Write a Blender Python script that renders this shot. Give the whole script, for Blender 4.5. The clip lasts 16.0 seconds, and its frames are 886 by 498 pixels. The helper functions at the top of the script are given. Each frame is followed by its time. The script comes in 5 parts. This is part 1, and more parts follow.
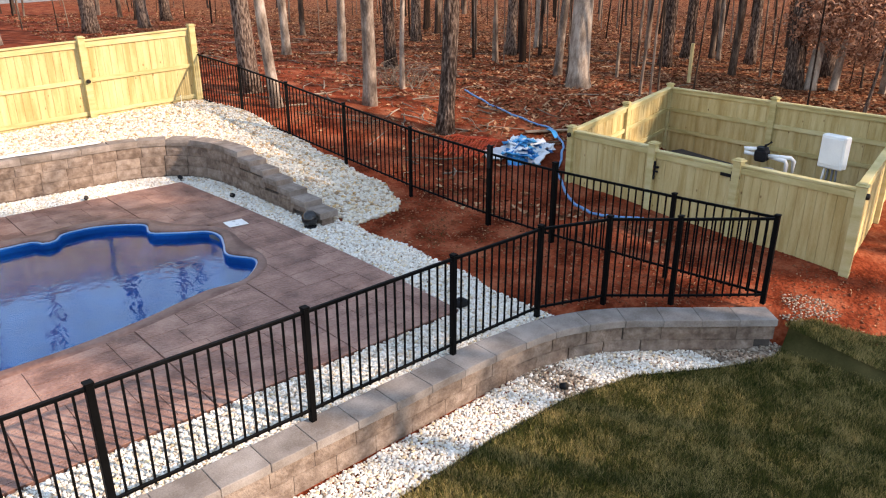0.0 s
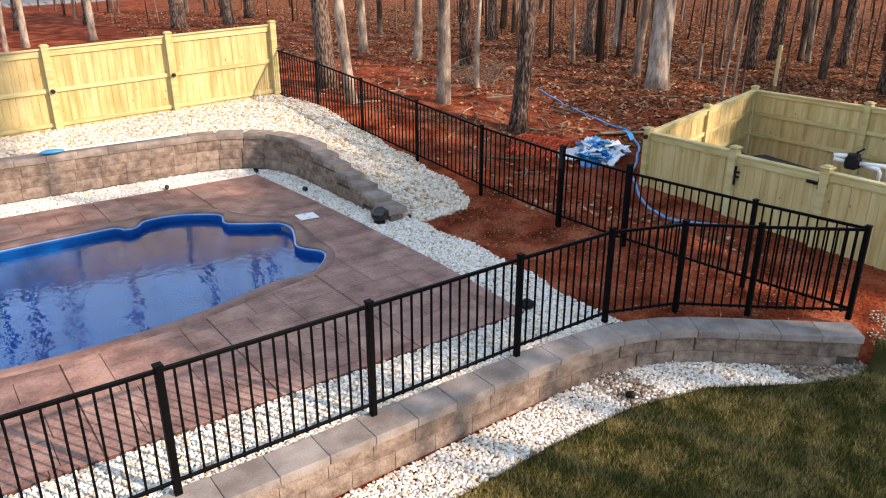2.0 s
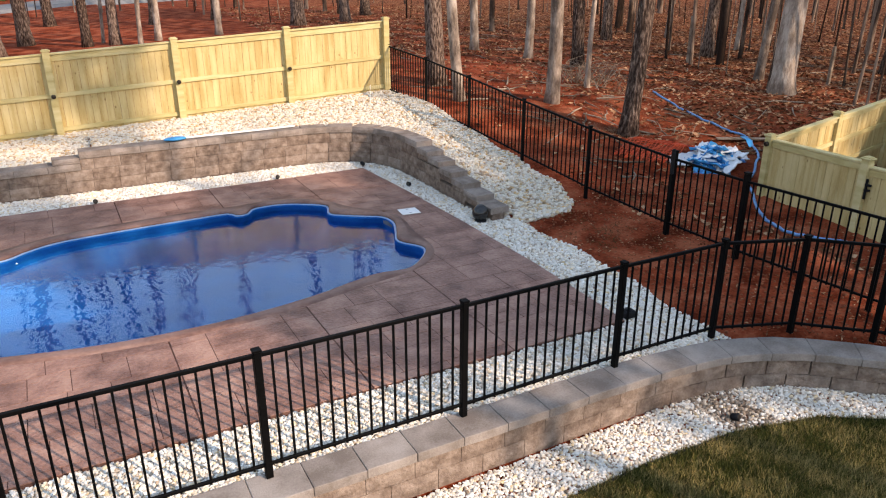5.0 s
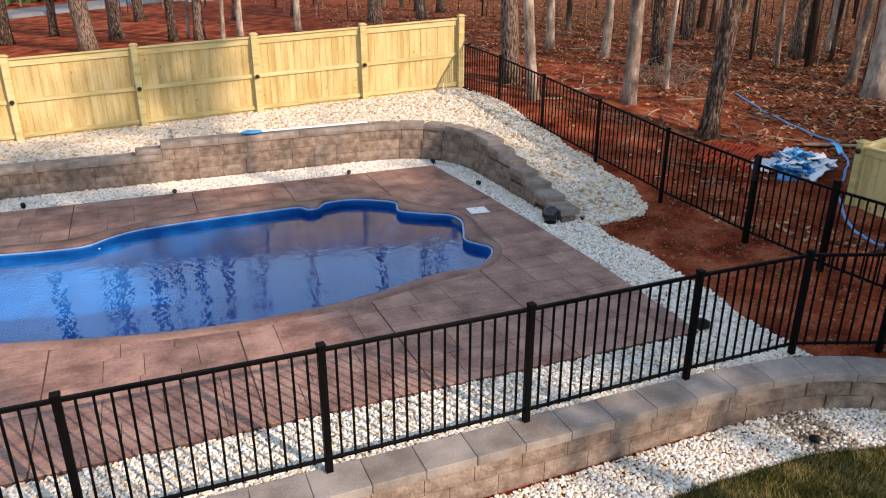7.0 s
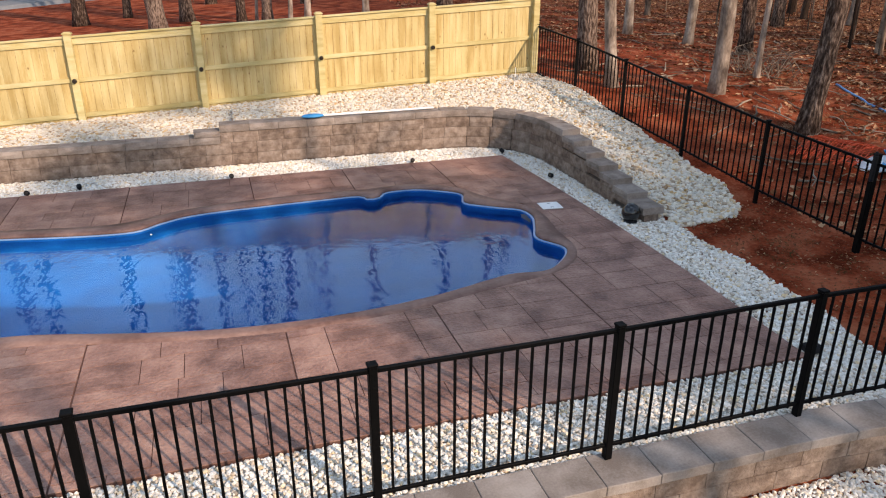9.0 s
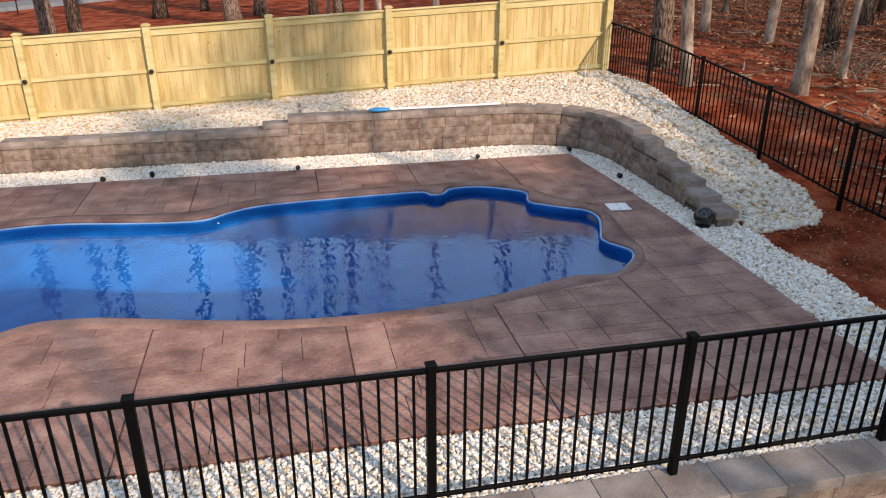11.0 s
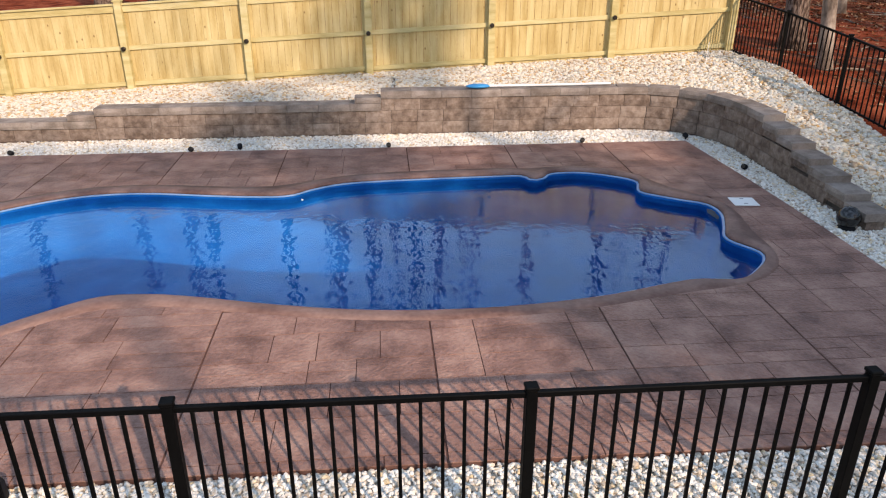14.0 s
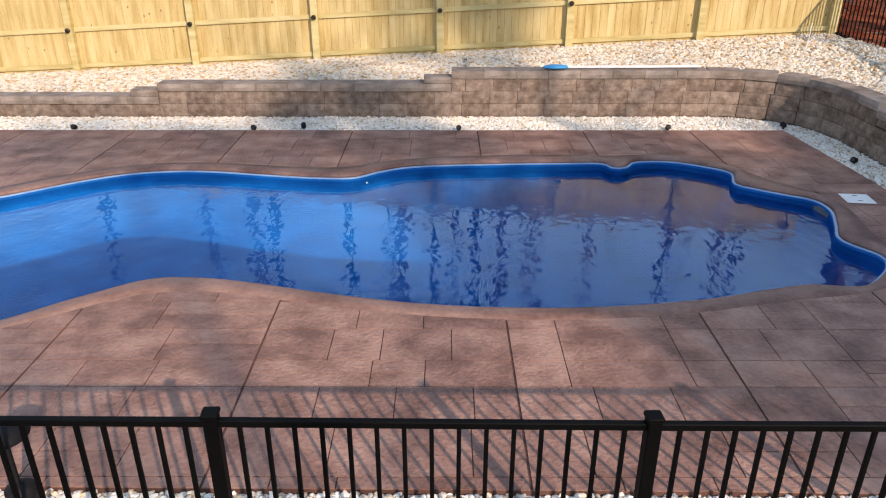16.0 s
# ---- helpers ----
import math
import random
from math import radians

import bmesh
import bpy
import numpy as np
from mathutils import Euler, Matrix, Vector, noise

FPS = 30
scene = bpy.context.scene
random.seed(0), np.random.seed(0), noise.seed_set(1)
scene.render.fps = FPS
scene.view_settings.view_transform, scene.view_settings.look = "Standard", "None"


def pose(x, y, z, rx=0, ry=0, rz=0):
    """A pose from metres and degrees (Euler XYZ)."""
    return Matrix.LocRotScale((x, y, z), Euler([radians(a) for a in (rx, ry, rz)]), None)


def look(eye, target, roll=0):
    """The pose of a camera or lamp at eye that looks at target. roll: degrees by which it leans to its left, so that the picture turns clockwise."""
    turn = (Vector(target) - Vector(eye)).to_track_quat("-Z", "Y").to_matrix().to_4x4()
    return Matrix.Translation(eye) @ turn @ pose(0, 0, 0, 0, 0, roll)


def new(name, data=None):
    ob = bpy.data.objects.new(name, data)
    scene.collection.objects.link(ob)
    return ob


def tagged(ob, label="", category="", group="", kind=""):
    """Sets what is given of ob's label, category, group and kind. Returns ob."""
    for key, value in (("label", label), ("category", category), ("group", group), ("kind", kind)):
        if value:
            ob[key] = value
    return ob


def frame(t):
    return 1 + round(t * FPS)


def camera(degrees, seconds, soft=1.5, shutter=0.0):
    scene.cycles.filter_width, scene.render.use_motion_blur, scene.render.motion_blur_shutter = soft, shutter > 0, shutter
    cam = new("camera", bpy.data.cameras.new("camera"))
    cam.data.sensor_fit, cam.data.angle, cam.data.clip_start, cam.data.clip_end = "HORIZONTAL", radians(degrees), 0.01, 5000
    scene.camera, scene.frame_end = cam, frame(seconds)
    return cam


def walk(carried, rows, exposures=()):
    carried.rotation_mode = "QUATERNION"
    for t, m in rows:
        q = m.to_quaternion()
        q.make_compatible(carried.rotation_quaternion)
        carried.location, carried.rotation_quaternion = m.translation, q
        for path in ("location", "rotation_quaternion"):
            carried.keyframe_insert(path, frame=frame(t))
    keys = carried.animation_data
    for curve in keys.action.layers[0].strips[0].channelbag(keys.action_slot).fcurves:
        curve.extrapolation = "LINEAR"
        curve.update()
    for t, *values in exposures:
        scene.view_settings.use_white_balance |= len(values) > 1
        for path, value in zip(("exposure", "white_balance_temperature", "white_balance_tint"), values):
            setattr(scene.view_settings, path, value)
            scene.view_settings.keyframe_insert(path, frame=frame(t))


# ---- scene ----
cam = camera(63.0, 16.0, soft=1.15)
# seconds, x, y, z, then the turn about x, y and z in degrees
PATH = [
    (0.0, -5.672, -13.840, 4.034, 68.62, 0.00, -42.86),
    (0.5, -5.657, -13.833, 4.020, 68.62, 0.00, -41.44),
    (1.0, -5.640, -13.822, 4.006, 68.62, 0.00, -39.98),
    (1.5, -5.624, -13.809, 3.994, 68.62, 0.00, -38.50),
    (2.0, -5.609, -13.795, 3.986, 68.62, 0.00, -37.02),
    (2.5, -5.593, -13.780, 3.981, 68.60, 0.00, -35.56),
    (3.0, -5.578, -13.765, 3.976, 68.59, 0.00, -34.15),
    (3.5, -5.566, -13.747, 3.971, 68.57, 0.00, -32.78),
    (4.0, -5.557, -13.730, 3.965, 68.56, 0.00, -31.39),
    (4.5, -5.549, -13.716, 3.959, 68.55, 0.00, -29.96),
    (5.0, -5.541, -13.707, 3.955, 68.52, 0.00, -28.52),
    (5.5, -5.533, -13.699, 3.952, 68.49, 0.00, -27.06),
    (6.0, -5.525, -13.688, 3.948, 68.47, 0.00, -25.61),
    (6.5, -5.517, -13.666, 3.943, 68.44, 0.00, -24.19),
    (7.0, -5.503, -13.615, 3.933, 68.39, 0.00, -22.81),
    (7.5, -5.469, -13.496, 3.906, 68.28, 0.00, -21.47),
    (8.0, -5.404, -13.279, 3.853, 68.05, 0.00, -20.16),
    (8.5, -5.326, -13.007, 3.784, 67.74, 0.00, -18.88),
    (9.0, -5.267, -12.784, 3.727, 67.46, 0.00, -17.60),
    (9.5, -5.242, -12.672, 3.697, 67.30, 0.00, -16.29),
    (10.0, -5.239, -12.644, 3.687, 67.24, 0.00, -14.97),
    (10.5, -5.244, -12.643, 3.684, 67.21, 0.00, -13.67),
    (11.0, -5.250, -12.642, 3.681, 67.19, 0.00, -12.37),
    (11.5, -5.254, -12.618, 3.671, 67.14, 0.00, -11.07),
    (12.0, -5.247, -12.534, 3.640, 67.02, 0.00, -9.77),
    (12.5, -5.227, -12.374, 3.582, 66.80, 0.00, -8.48),
    (13.0, -5.203, -12.174, 3.506, 66.54, 0.00, -7.24),
    (13.5, -5.187, -11.977, 3.428, 66.29, 0.00, -6.02),
    (14.0, -5.185, -11.791, 3.351, 66.08, 0.00, -4.77),
    (14.5, -5.200, -11.613, 3.276, 65.87, 0.00, -3.53),
    (15.0, -5.233, -11.445, 3.206, 65.65, 0.00, -2.29),
    (15.5, -5.280, -11.289, 3.138, 65.44, 0.00, -1.07),
    (16.0, -5.337, -11.140, 3.070, 65.25, 0.00, 0.12),
]
walk(cam, [(t, pose(x, y, z, rx, ry, rz)) for t, x, y, z, rx, ry, rz in PATH], [(0.0, 0.67, 7250, 17), (4.0, 0.46, 7250, 17), (8.0, 0.20, 7250, 17), (16.0, 0.06, 6950, 16)])

# ---- light ----
world = bpy.data.worlds.new("world")
scene.world = world
world.use_nodes = True
sky = world.node_tree.nodes.new("ShaderNodeTexSky")
sky.sky_type = "NISHITA"
sky.sun_disc = False
sky.dust_density = 0.3
sky.air_density = 1.2
sky.sun_elevation = radians(29)
sky.sun_rotation = radians(152)
veil = world.node_tree.nodes.new("ShaderNodeHueSaturation")  # thin high cloud
veil.inputs["Saturation"].default_value = 0.95
veil.inputs["Value"].default_value = 1.65
world.node_tree.links.new(sky.outputs[0], veil.inputs["Color"])
wn, wl = world.node_tree.nodes, world.node_tree.links
place = wn.new("ShaderNodeTexCoord")
stretch_sky = wn.new("ShaderNodeMapping")
stretch_sky.inputs["Scale"].default_value = (1.0, 1.0, 2.4)
# offset picked so that bright cloud, itself unseen, is mirrored in the pool
stretch_sky.inputs["Location"].default_value = (19.18, 9.94, 6.02)
wl.new(place.outputs["Generated"], stretch_sky.inputs["Vector"])
cloud = wn.new("ShaderNodeTexNoise")
cloud.inputs["Scale"].default_value, cloud.inputs["Detail"].default_value = 2.2, 5
wl.new(stretch_sky.outputs[0], cloud.inputs["Vector"])
cover = wn.new("ShaderNodeMapRange")
cover.inputs["From Min"].default_value, cover.inputs["From Max"].default_value = 0.44, 0.64
cover.inputs["To Max"].default_value = 0.8
wl.new(cloud.outputs[0], cover.inputs["Value"])
fair = wn.new("ShaderNodeMix")  # broken white cloud over the blue
fair.data_type = "RGBA"
fair.inputs["B"].default_value = (10.2, 14.6, 20.6, 1)
wl.new(cover.outputs[0], fair.inputs["Factor"])
wl.new(veil.outputs[0], fair.inputs["A"])
wl.new(fair.outputs["Result"], wn["Background"].inputs[0])
world.node_tree.nodes["Background"].inputs[1].default_value = 0.10
lamp = bpy.data.lights.new("sun", "SUN")
lamp.energy, lamp.angle, lamp.color = 5.0, radians(0.7), (1.0, 0.845, 0.695)
sun = new("sun", lamp)
sun.matrix_world = look((0.47 * 60, -0.88 * 60, 0.55 * 60), (0, 0, 0))


# ---- materials ----
def material(name, stops, scale=6.0, rough=0.7, bump=0.2, metal=0.0, detail=6.0, random="", amount=0.25, fine=40.0, stretch=(1, 1, 1), bump_scale=None, distance=0.01, spec=0.4, span=0.42):
    """A surface with colour at two scales and relief. stops: colours from low to high noise. random: 'object' or 'island' shifts the brightness piece by piece."""
    m = bpy.data.materials.new(name)
    m.use_nodes = True
    nt = m.node_tree
    n, l = nt.nodes, nt.links
    b = n["Principled BSDF"]
    geo = n.new("ShaderNodeNewGeometry")
    mapping = n.new("ShaderNodeMapping")
    mapping.inputs["Scale"].default_value = stretch
    l.new(geo.outputs["Position"], mapping.inputs["Vector"])
    n1 = n.new("ShaderNodeTexNoise")
    n1.inputs["Scale"].default_value, n1.inputs["Detail"].default_value = scale, detail
    l.new(mapping.outputs[0], n1.inputs["Vector"])
    n2 = n.new("ShaderNodeTexNoise")
    n2.inputs["Scale"].default_value, n2.inputs["Detail"].default_value = fine, 4.0
    l.new(mapping.outputs[0], n2.inputs["Vector"])
    mixf = n.new("ShaderNodeMath")
    mixf.operation = "MULTIPLY_ADD"
    mixf.inputs[1].default_value = 0.35
    l.new(n2.outputs[0], mixf.inputs[0])
    sub = n.new("ShaderNodeMath")
    sub.operation = "MULTIPLY_ADD"
    sub.inputs[1].default_value, sub.inputs[2].default_value = 1.0, -0.175
    l.new(n1.outputs[0], sub.inputs[0])
    l.new(sub.outputs[0], mixf.inputs[2])
    fac = mixf.outputs[0]
    if random:
        if random == "object":
            src = n.new("ShaderNodeObjectInfo").outputs["Random"]
        else:
            src = geo.outputs["Random Per Island"]
        r = n.new("ShaderNodeMath")
        r.operation = "MULTIPLY_ADD"
        r.inputs[1].default_value, r.inputs[2].default_value = amount, -amount / 2
        l.new(src, r.inputs[0])
        add = n.new("ShaderNodeMath")
        add.operation = "ADD"
        l.new(fac, add.inputs[0])
        l.new(r.outputs[0], add.inputs[1])
        fac = add.outputs[0]
    ramp = n.new("ShaderNodeValToRGB")
    e = ramp.color_ramp.elements
    while len(e) < len(stops):
        e.new(0.5)
    for i, c in enumerate(stops):
        e[i].position = 0.5 - span / 2 + span * i / max(1, len(stops) - 1)
        e[i].color = (*c, 1)
    l.new(fac, ramp.inputs[0])
    l.new(ramp.outputs[0], b.inputs["Base Color"])
    b.inputs["Roughness"].default_value = rough
    b.inputs["Metallic"].default_value = metal
    b.inputs["Specular IOR Level"].default_value = spec
    if bump:
        n3 = n.new("ShaderNodeTexNoise")
        n3.inputs["Scale"].default_value, n3.inputs["Detail"].default_value = bump_scale or fine, 8.0
        l.new(mapping.outputs[0], n3.inputs["Vector"])
        bp = n.new("ShaderNodeBump")
        bp.inputs["Strength"].default_value, bp.inputs["Distance"].default_value = bump, distance
        l.new(n3.outputs[0], bp.inputs["Height"])
        l.new(bp.outputs[0], b.inputs["Normal"])
    return m


DECK = material("stamped_concrete", [(0.155, 0.080, 0.062), (0.268, 0.146, 0.113), (0.38, 0.225, 0.172)], 3.0, 0.45, 0.9, random="object", amount=0.15, fine=22, bump_scale=30, detail=10, span=0.40, distance=0.018, spec=0.22)
JOINT = material("deck_joint", [(0.085, 0.043, 0.034), (0.14, 0.075, 0.06)], 5, 0.8, 0.2, spec=0.1)
COPING = material("deck_coping", [(0.12, 0.063, 0.05), (0.205, 0.118, 0.094), (0.29, 0.18, 0.145)], 1.8, 0.5, 0.2, fine=18, spec=0.25)
BLOCK = material("wall_block", [(0.13, 0.093, 0.072), (0.21, 0.157, 0.125), (0.30, 0.236, 0.192)], 8, 0.9, 0.9, random="object", amount=0.19, fine=30, bump_scale=38, distance=0.02, spec=0.08)
CAPSTONE = material("cap_stone", [(0.17, 0.142, 0.123), (0.255, 0.221, 0.197), (0.335, 0.297, 0.268)], 3, 0.85, 0.4, random="object", amount=0.18, fine=45, bump_scale=70, spec=0.1)
FARCAP = material("far_cap_stone", [(0.16, 0.128, 0.106), (0.24, 0.197, 0.168), (0.32, 0.27, 0.235)], 5, 0.85, 0.5, random="object", amount=0.16, fine=45, bump_scale=60, spec=0.08)
CORE = material("wall_core", [(0.05, 0.045, 0.04), (0.1, 0.085, 0.075)], 6, 0.95, 0.3, spec=0.02)
BLACK = material("black_powder_coat", [(0.0012, 0.0012, 0.0014), (0.0025, 0.0025, 0.0027)], 8, 0.6, 0.05, metal=0.0, spec=0.08)
BLACKPLASTIC = material("black_plastic", [(0.006, 0.006, 0.007), (0.012, 0.012, 0.014)], 10, 0.6, 0.1, spec=0.15)
CLAY = material("red_clay", [(0.085, 0.015, 0.006), (0.215, 0.043, 0.018), (0.32, 0.094, 0.046)], 1.6, 0.95, 1.0, fine=22, span=0.32, detail=10, bump_scale=14, distance=0.05, spec=0.03)
CLOD = material("clay_clod", [(0.15, 0.048, 0.024), (0.25, 0.095, 0.052)], 4, 0.95, 0.4, random="island", amount=0.3, spec=0.03)
LEAF = material("dead_leaves", [(0.085, 0.032, 0.015), (0.22, 0.092, 0.043), (0.44, 0.26, 0.15)], 3, 0.85, 0, random="island", amount=0.5, spec=0.05)
PINE = material("pressure_treated_pine", [(0.41, 0.293, 0.115), (0.515, 0.394, 0.18), (0.60, 0.485, 0.25)], 2.2, 0.75, 0.25, random="object", amount=0.13, fine=30, stretch=(4, 4, 0.5), bump_scale=40, spec=0.12)
PINERAIL = material("pine_rail", [(0.42, 0.335, 0.142), (0.51, 0.42, 0.20), (0.58, 0.495, 0.27)], 2.0, 0.75, 0.25, random="object", amount=0.2, fine=30, stretch=(1, 1, 5), bump_scale=40, spec=0.12)
BARK = material("pine_bark", [(0.034, 0.022, 0.017), (0.105, 0.072, 0.056), (0.25, 0.182, 0.145)], 9, 0.95, 1.0, random="object", amount=0.2, fine=16, stretch=(2.5, 2.5, 0.7), bump_scale=9, distance=0.08, span=0.3, spec=0.03)
PALEBARK = material("grey_bark", [(0.10, 0.074, 0.058), (0.25, 0.195, 0.155), (0.43, 0.36, 0.30)], 3.5, 0.9, 0.7, random="object", amount=0.25, fine=20, stretch=(1.6, 1.6, 0.6), bump_scale=14, distance=0.03, spec=0.06)
WOODS = material("far_bark", [(0.026, 0.017, 0.013), (0.07, 0.047, 0.035), (0.23, 0.165, 0.125)], 2.0, 0.95, 0.6, random="island", amount=0.6, fine=14, stretch=(2, 2, 0.5), spec=0.02)
NEEDLES = material("pine_needles", [(0.03, 0.05, 0.015), (0.055, 0.085, 0.03), (0.09, 0.11, 0.045)], 3, 0.7, 0, random="island", amount=0.3, spec=0.1)
BROWNLEAF = material("brown_oak_leaves", [(0.11, 0.045, 0.026), (0.27, 0.125, 0.075), (0.46, 0.26, 0.17)], 3, 0.8, 0, random="island", amount=0.45, spec=0.08)
GRAVELBASE = material("gravel_fines", [(0.42, 0.36, 0.295), (0.57, 0.51, 0.435), (0.66, 0.60, 0.53)], 30, 0.95, 0.5, fine=60, spec=0.08)
GRASS = material("grass", [(0.030, 0.040, 0.008), (0.105, 0.100, 0.024), (0.36, 0.27, 0.11)], 3.0, 0.7, 0, random="island", amount=0.5, fine=5, spec=0.08)
SOIL = material("lawn_soil", [(0.032, 0.031, 0.010), (0.075, 0.062, 0.024)], 3, 0.95, 0.6, spec=0.03)
WHITE = material("white_plastic", [(0.72, 0.72, 0.71), (0.82, 0.82, 0.8)], 4, 0.4, 0.05)
PVC = material("pvc_pipe", [(0.7, 0.7, 0.69), (0.8, 0.8, 0.79)], 4, 0.35, 0.0)
GREYPLASTIC = material("grey_plastic", [(0.10, 0.105, 0.11), (0.17, 0.175, 0.18)], 5, 0.5, 0.1)
BLUEHOSE = material("blue_hose", [(0.07, 0.20, 0.42), (0.14, 0.31, 0.55)], 5, 0.5, 0.2)
BLUEBRUSH = material("blue_brush", [(0.02, 0.22, 0.5), (0.04, 0.3, 0.6)], 9, 0.45, 0.2)
ORANGE = material("orange_netting", [(0.42, 0.045, 0.012), (0.62, 0.085, 0.022)], 8, 0.6, 0.2)
BAGWHITE = material("bag_white", [(0.62, 0.66, 0.69), (0.82, 0.84, 0.86)], 6, 0.35, 0.3, bump_scale=12, distance=0.03)
BAGBLUE = material("bag_blue", [(0.006, 0.14, 0.40), (0.03, 0.30, 0.60), (0.72, 0.78, 0.82)], 2.4, 0.35, 0.3, bump_scale=12, distance=0.03)
for stop in BAGBLUE.node_tree.nodes["Color Ramp"].color_ramp.elements:
    stop.position -= 0.05
BAGBLUE.node_tree.nodes["Color Ramp"].color_ramp.interpolation = "CONSTANT"
DARKBRONZE = material("dark_bronze", [(0.02, 0.015, 0.012), (0.05, 0.04, 0.03)], 20, 0.4, 0.1, metal=0.6)
ASPHALT = material("asphalt", [(0.14, 0.14, 0.145), (0.2, 0.2, 0.2)], 3, 0.9, 0.2, spec=0.1)
SHELL = material("pool_shell", [(0.0005, 0.076, 0.29), (0.0006, 0.10, 0.365), (0.0008, 0.127, 0.44)], 2, 0.55, 0.0, spec=0.05)
GLOSSBLACK = material("glossy_black", [(0.006, 0.006, 0.007), (0.012, 0.012, 0.013)], 6, 0.12, 0.0, spec=0.6)
LIP = material("pool_lip", [(0.16, 0.30, 0.52), (0.26, 0.42, 0.62)], 4, 0.3, 0.0)
STICK = material("dead_wood", [(0.12, 0.085, 0.06), (0.3, 0.235, 0.18)], 5, 0.9, 0.4, random="island", amount=0.4, spec=0.05)


def add_knots(m, scale, stretch, colour):
    """Small dark knots scattered over boards."""
    n, l = m.node_tree.nodes, m.node_tree.links
    b = n["Principled BSDF"]
    old = b.inputs["Base Color"].links[0].from_socket
    geo = n.new("ShaderNodeNewGeometry")
    mp = n.new("ShaderNodeMapping")
    mp.inputs["Scale"].default_value = stretch
    l.new(geo.outputs["Position"], mp.inputs["Vector"])
    v = n.new("ShaderNodeTexVoronoi")
    v.inputs["Scale"].default_value = scale
    l.new(mp.outputs[0], v.inputs["Vector"])
    mr = n.new("ShaderNodeMapRange")
    mr.inputs["From Min"].default_value, mr.inputs["From Max"].default_value = 0.04, 0.11
    mr.inputs["To Min"].default_value, mr.inputs["To Max"].default_value = 0.85, 0.0
    l.new(v.outputs["Distance"], mr.inputs["Value"])
    mix = n.new("ShaderNodeMix")
    mix.data_type = "RGBA"
    mix.inputs["B"].default_value = (*colour, 1)
    l.new(mr.outputs[0], mix.inputs["Factor"])
    l.new(old, mix.inputs["A"])
    l.new(mix.outputs["Result"], b.inputs["Base Color"])


add_knots(PINE, 4.2, (1.3, 1.3, 0.8), (0.16, 0.085, 0.03))


def ground_material():
    """Red clay that gives way to leaf litter inside the wood."""
    m = CLAY.copy()
    m.name = "clay_and_litter"
    n, l = m.node_tree.nodes, m.node_tree.links
    b = n["Principled BSDF"]
    clay = b.inputs["Base Color"].links[0].from_socket
    geo = n.new("ShaderNodeNewGeometry")
    sep = n.new("ShaderNodeSeparateXYZ")
    l.new(geo.outputs["Position"], sep.inputs[0])
    big = n.new("ShaderNodeTexNoise")
    big.inputs["Scale"].default_value, big.inputs["Detail"].default_value = 0.35, 8
    l.new(geo.outputs["Position"], big.inputs["Vector"])
    grow = n.new("ShaderNodeMath")
    grow.operation = "MULTIPLY_ADD"
    grow.inputs[1].default_value, grow.inputs[2].default_value = 0.085, -1.2
    l.new(sep.outputs[0], grow.inputs[0])
    add = n.new("ShaderNodeMath")
    add.operation = "MULTIPLY_ADD"
    add.inputs[1].default_value = 1.5
    l.new(big.outputs[0], add.inputs[0])
    l.new(grow.outputs[0], add.inputs[2])
    add.use_clamp = True
    leaf = n.new("ShaderNodeTexVoronoi")
    leaf.inputs["Scale"].default_value = 9
    l.new(geo.outputs["Position"], leaf.inputs["Vector"])
    sepc = n.new("ShaderNodeSeparateColor")
    l.new(leaf.outputs["Color"], sepc.inputs[0])
    ramp = n.new("ShaderNodeValToRGB")
    e = ramp.color_ramp.elements
    e.new(0.5)
    for k, (p, c) in enumerate(((0.0, (0.050, 0.012, 0.005)), (0.55, (0.15, 0.045, 0.019)), (1.0, (0.35, 0.155, 0.075)))):
        e[k].position, e[k].color = p, (*c, 1)
    l.new(sepc.outputs[0], ramp.inputs[0])
    mix = n.new("ShaderNodeMix")
    mix.data_type = "RGBA"
    l.new(add.outputs[0], mix.inputs["Factor"])
    l.new(clay, mix.inputs["A"])
    l.new(ramp.outputs[0], mix.inputs["B"])
    l.new(mix.outputs["Result"], b.inputs["Base Color"])
    return m


GROUND = ground_material()


def stone_material(name, stops, positions):
    """Pebbles: a colour of its own for every stone, with faint mottling."""
    m = bpy.data.materials.new(name)
    m.use_nodes = True
    n, l = m.node_tree.nodes, m.node_tree.links
    b = n["Principled BSDF"]
    geo = n.new("ShaderNodeNewGeometry")
    ramp = n.new("ShaderNodeValToRGB")
    e = ramp.color_ramp.elements
    while len(e) < len(stops):
        e.new(0.5)
    for i, (c, p) in enumerate(zip(stops, positions)):
        e[i].position, e[i].color = p, (*c, 1)
    l.new(geo.outputs["Random Per Island"], ramp.inputs[0])
    noi = n.new("ShaderNodeTexNoise")
    noi.inputs["Scale"].default_value, noi.inputs["Detail"].default_value = 28, 5
    l.new(geo.outputs["Position"], noi.inputs["Vector"])
    mr = n.new("ShaderNodeMapRange")
    mr.inputs["From Min"].default_value, mr.inputs["From Max"].default_value = 0.3, 0.7
    mr.inputs["To Min"].default_value, mr.inputs["To Max"].default_value = 0.78, 1.08
    l.new(noi.outputs[0], mr.inputs["Value"])
    mx = n.new("ShaderNodeVectorMath")
    mx.operation = "SCALE"
    l.new(ramp.outputs[0], mx.inputs[0])
    l.new(mr.outputs[0], mx.inputs["Scale"])
    l.new(mx.outputs[0], b.inputs["Base Color"])
    b.inputs["Roughness"].default_value = 0.75
    b.inputs["Specular IOR Level"].default_value = 0.2
    return m


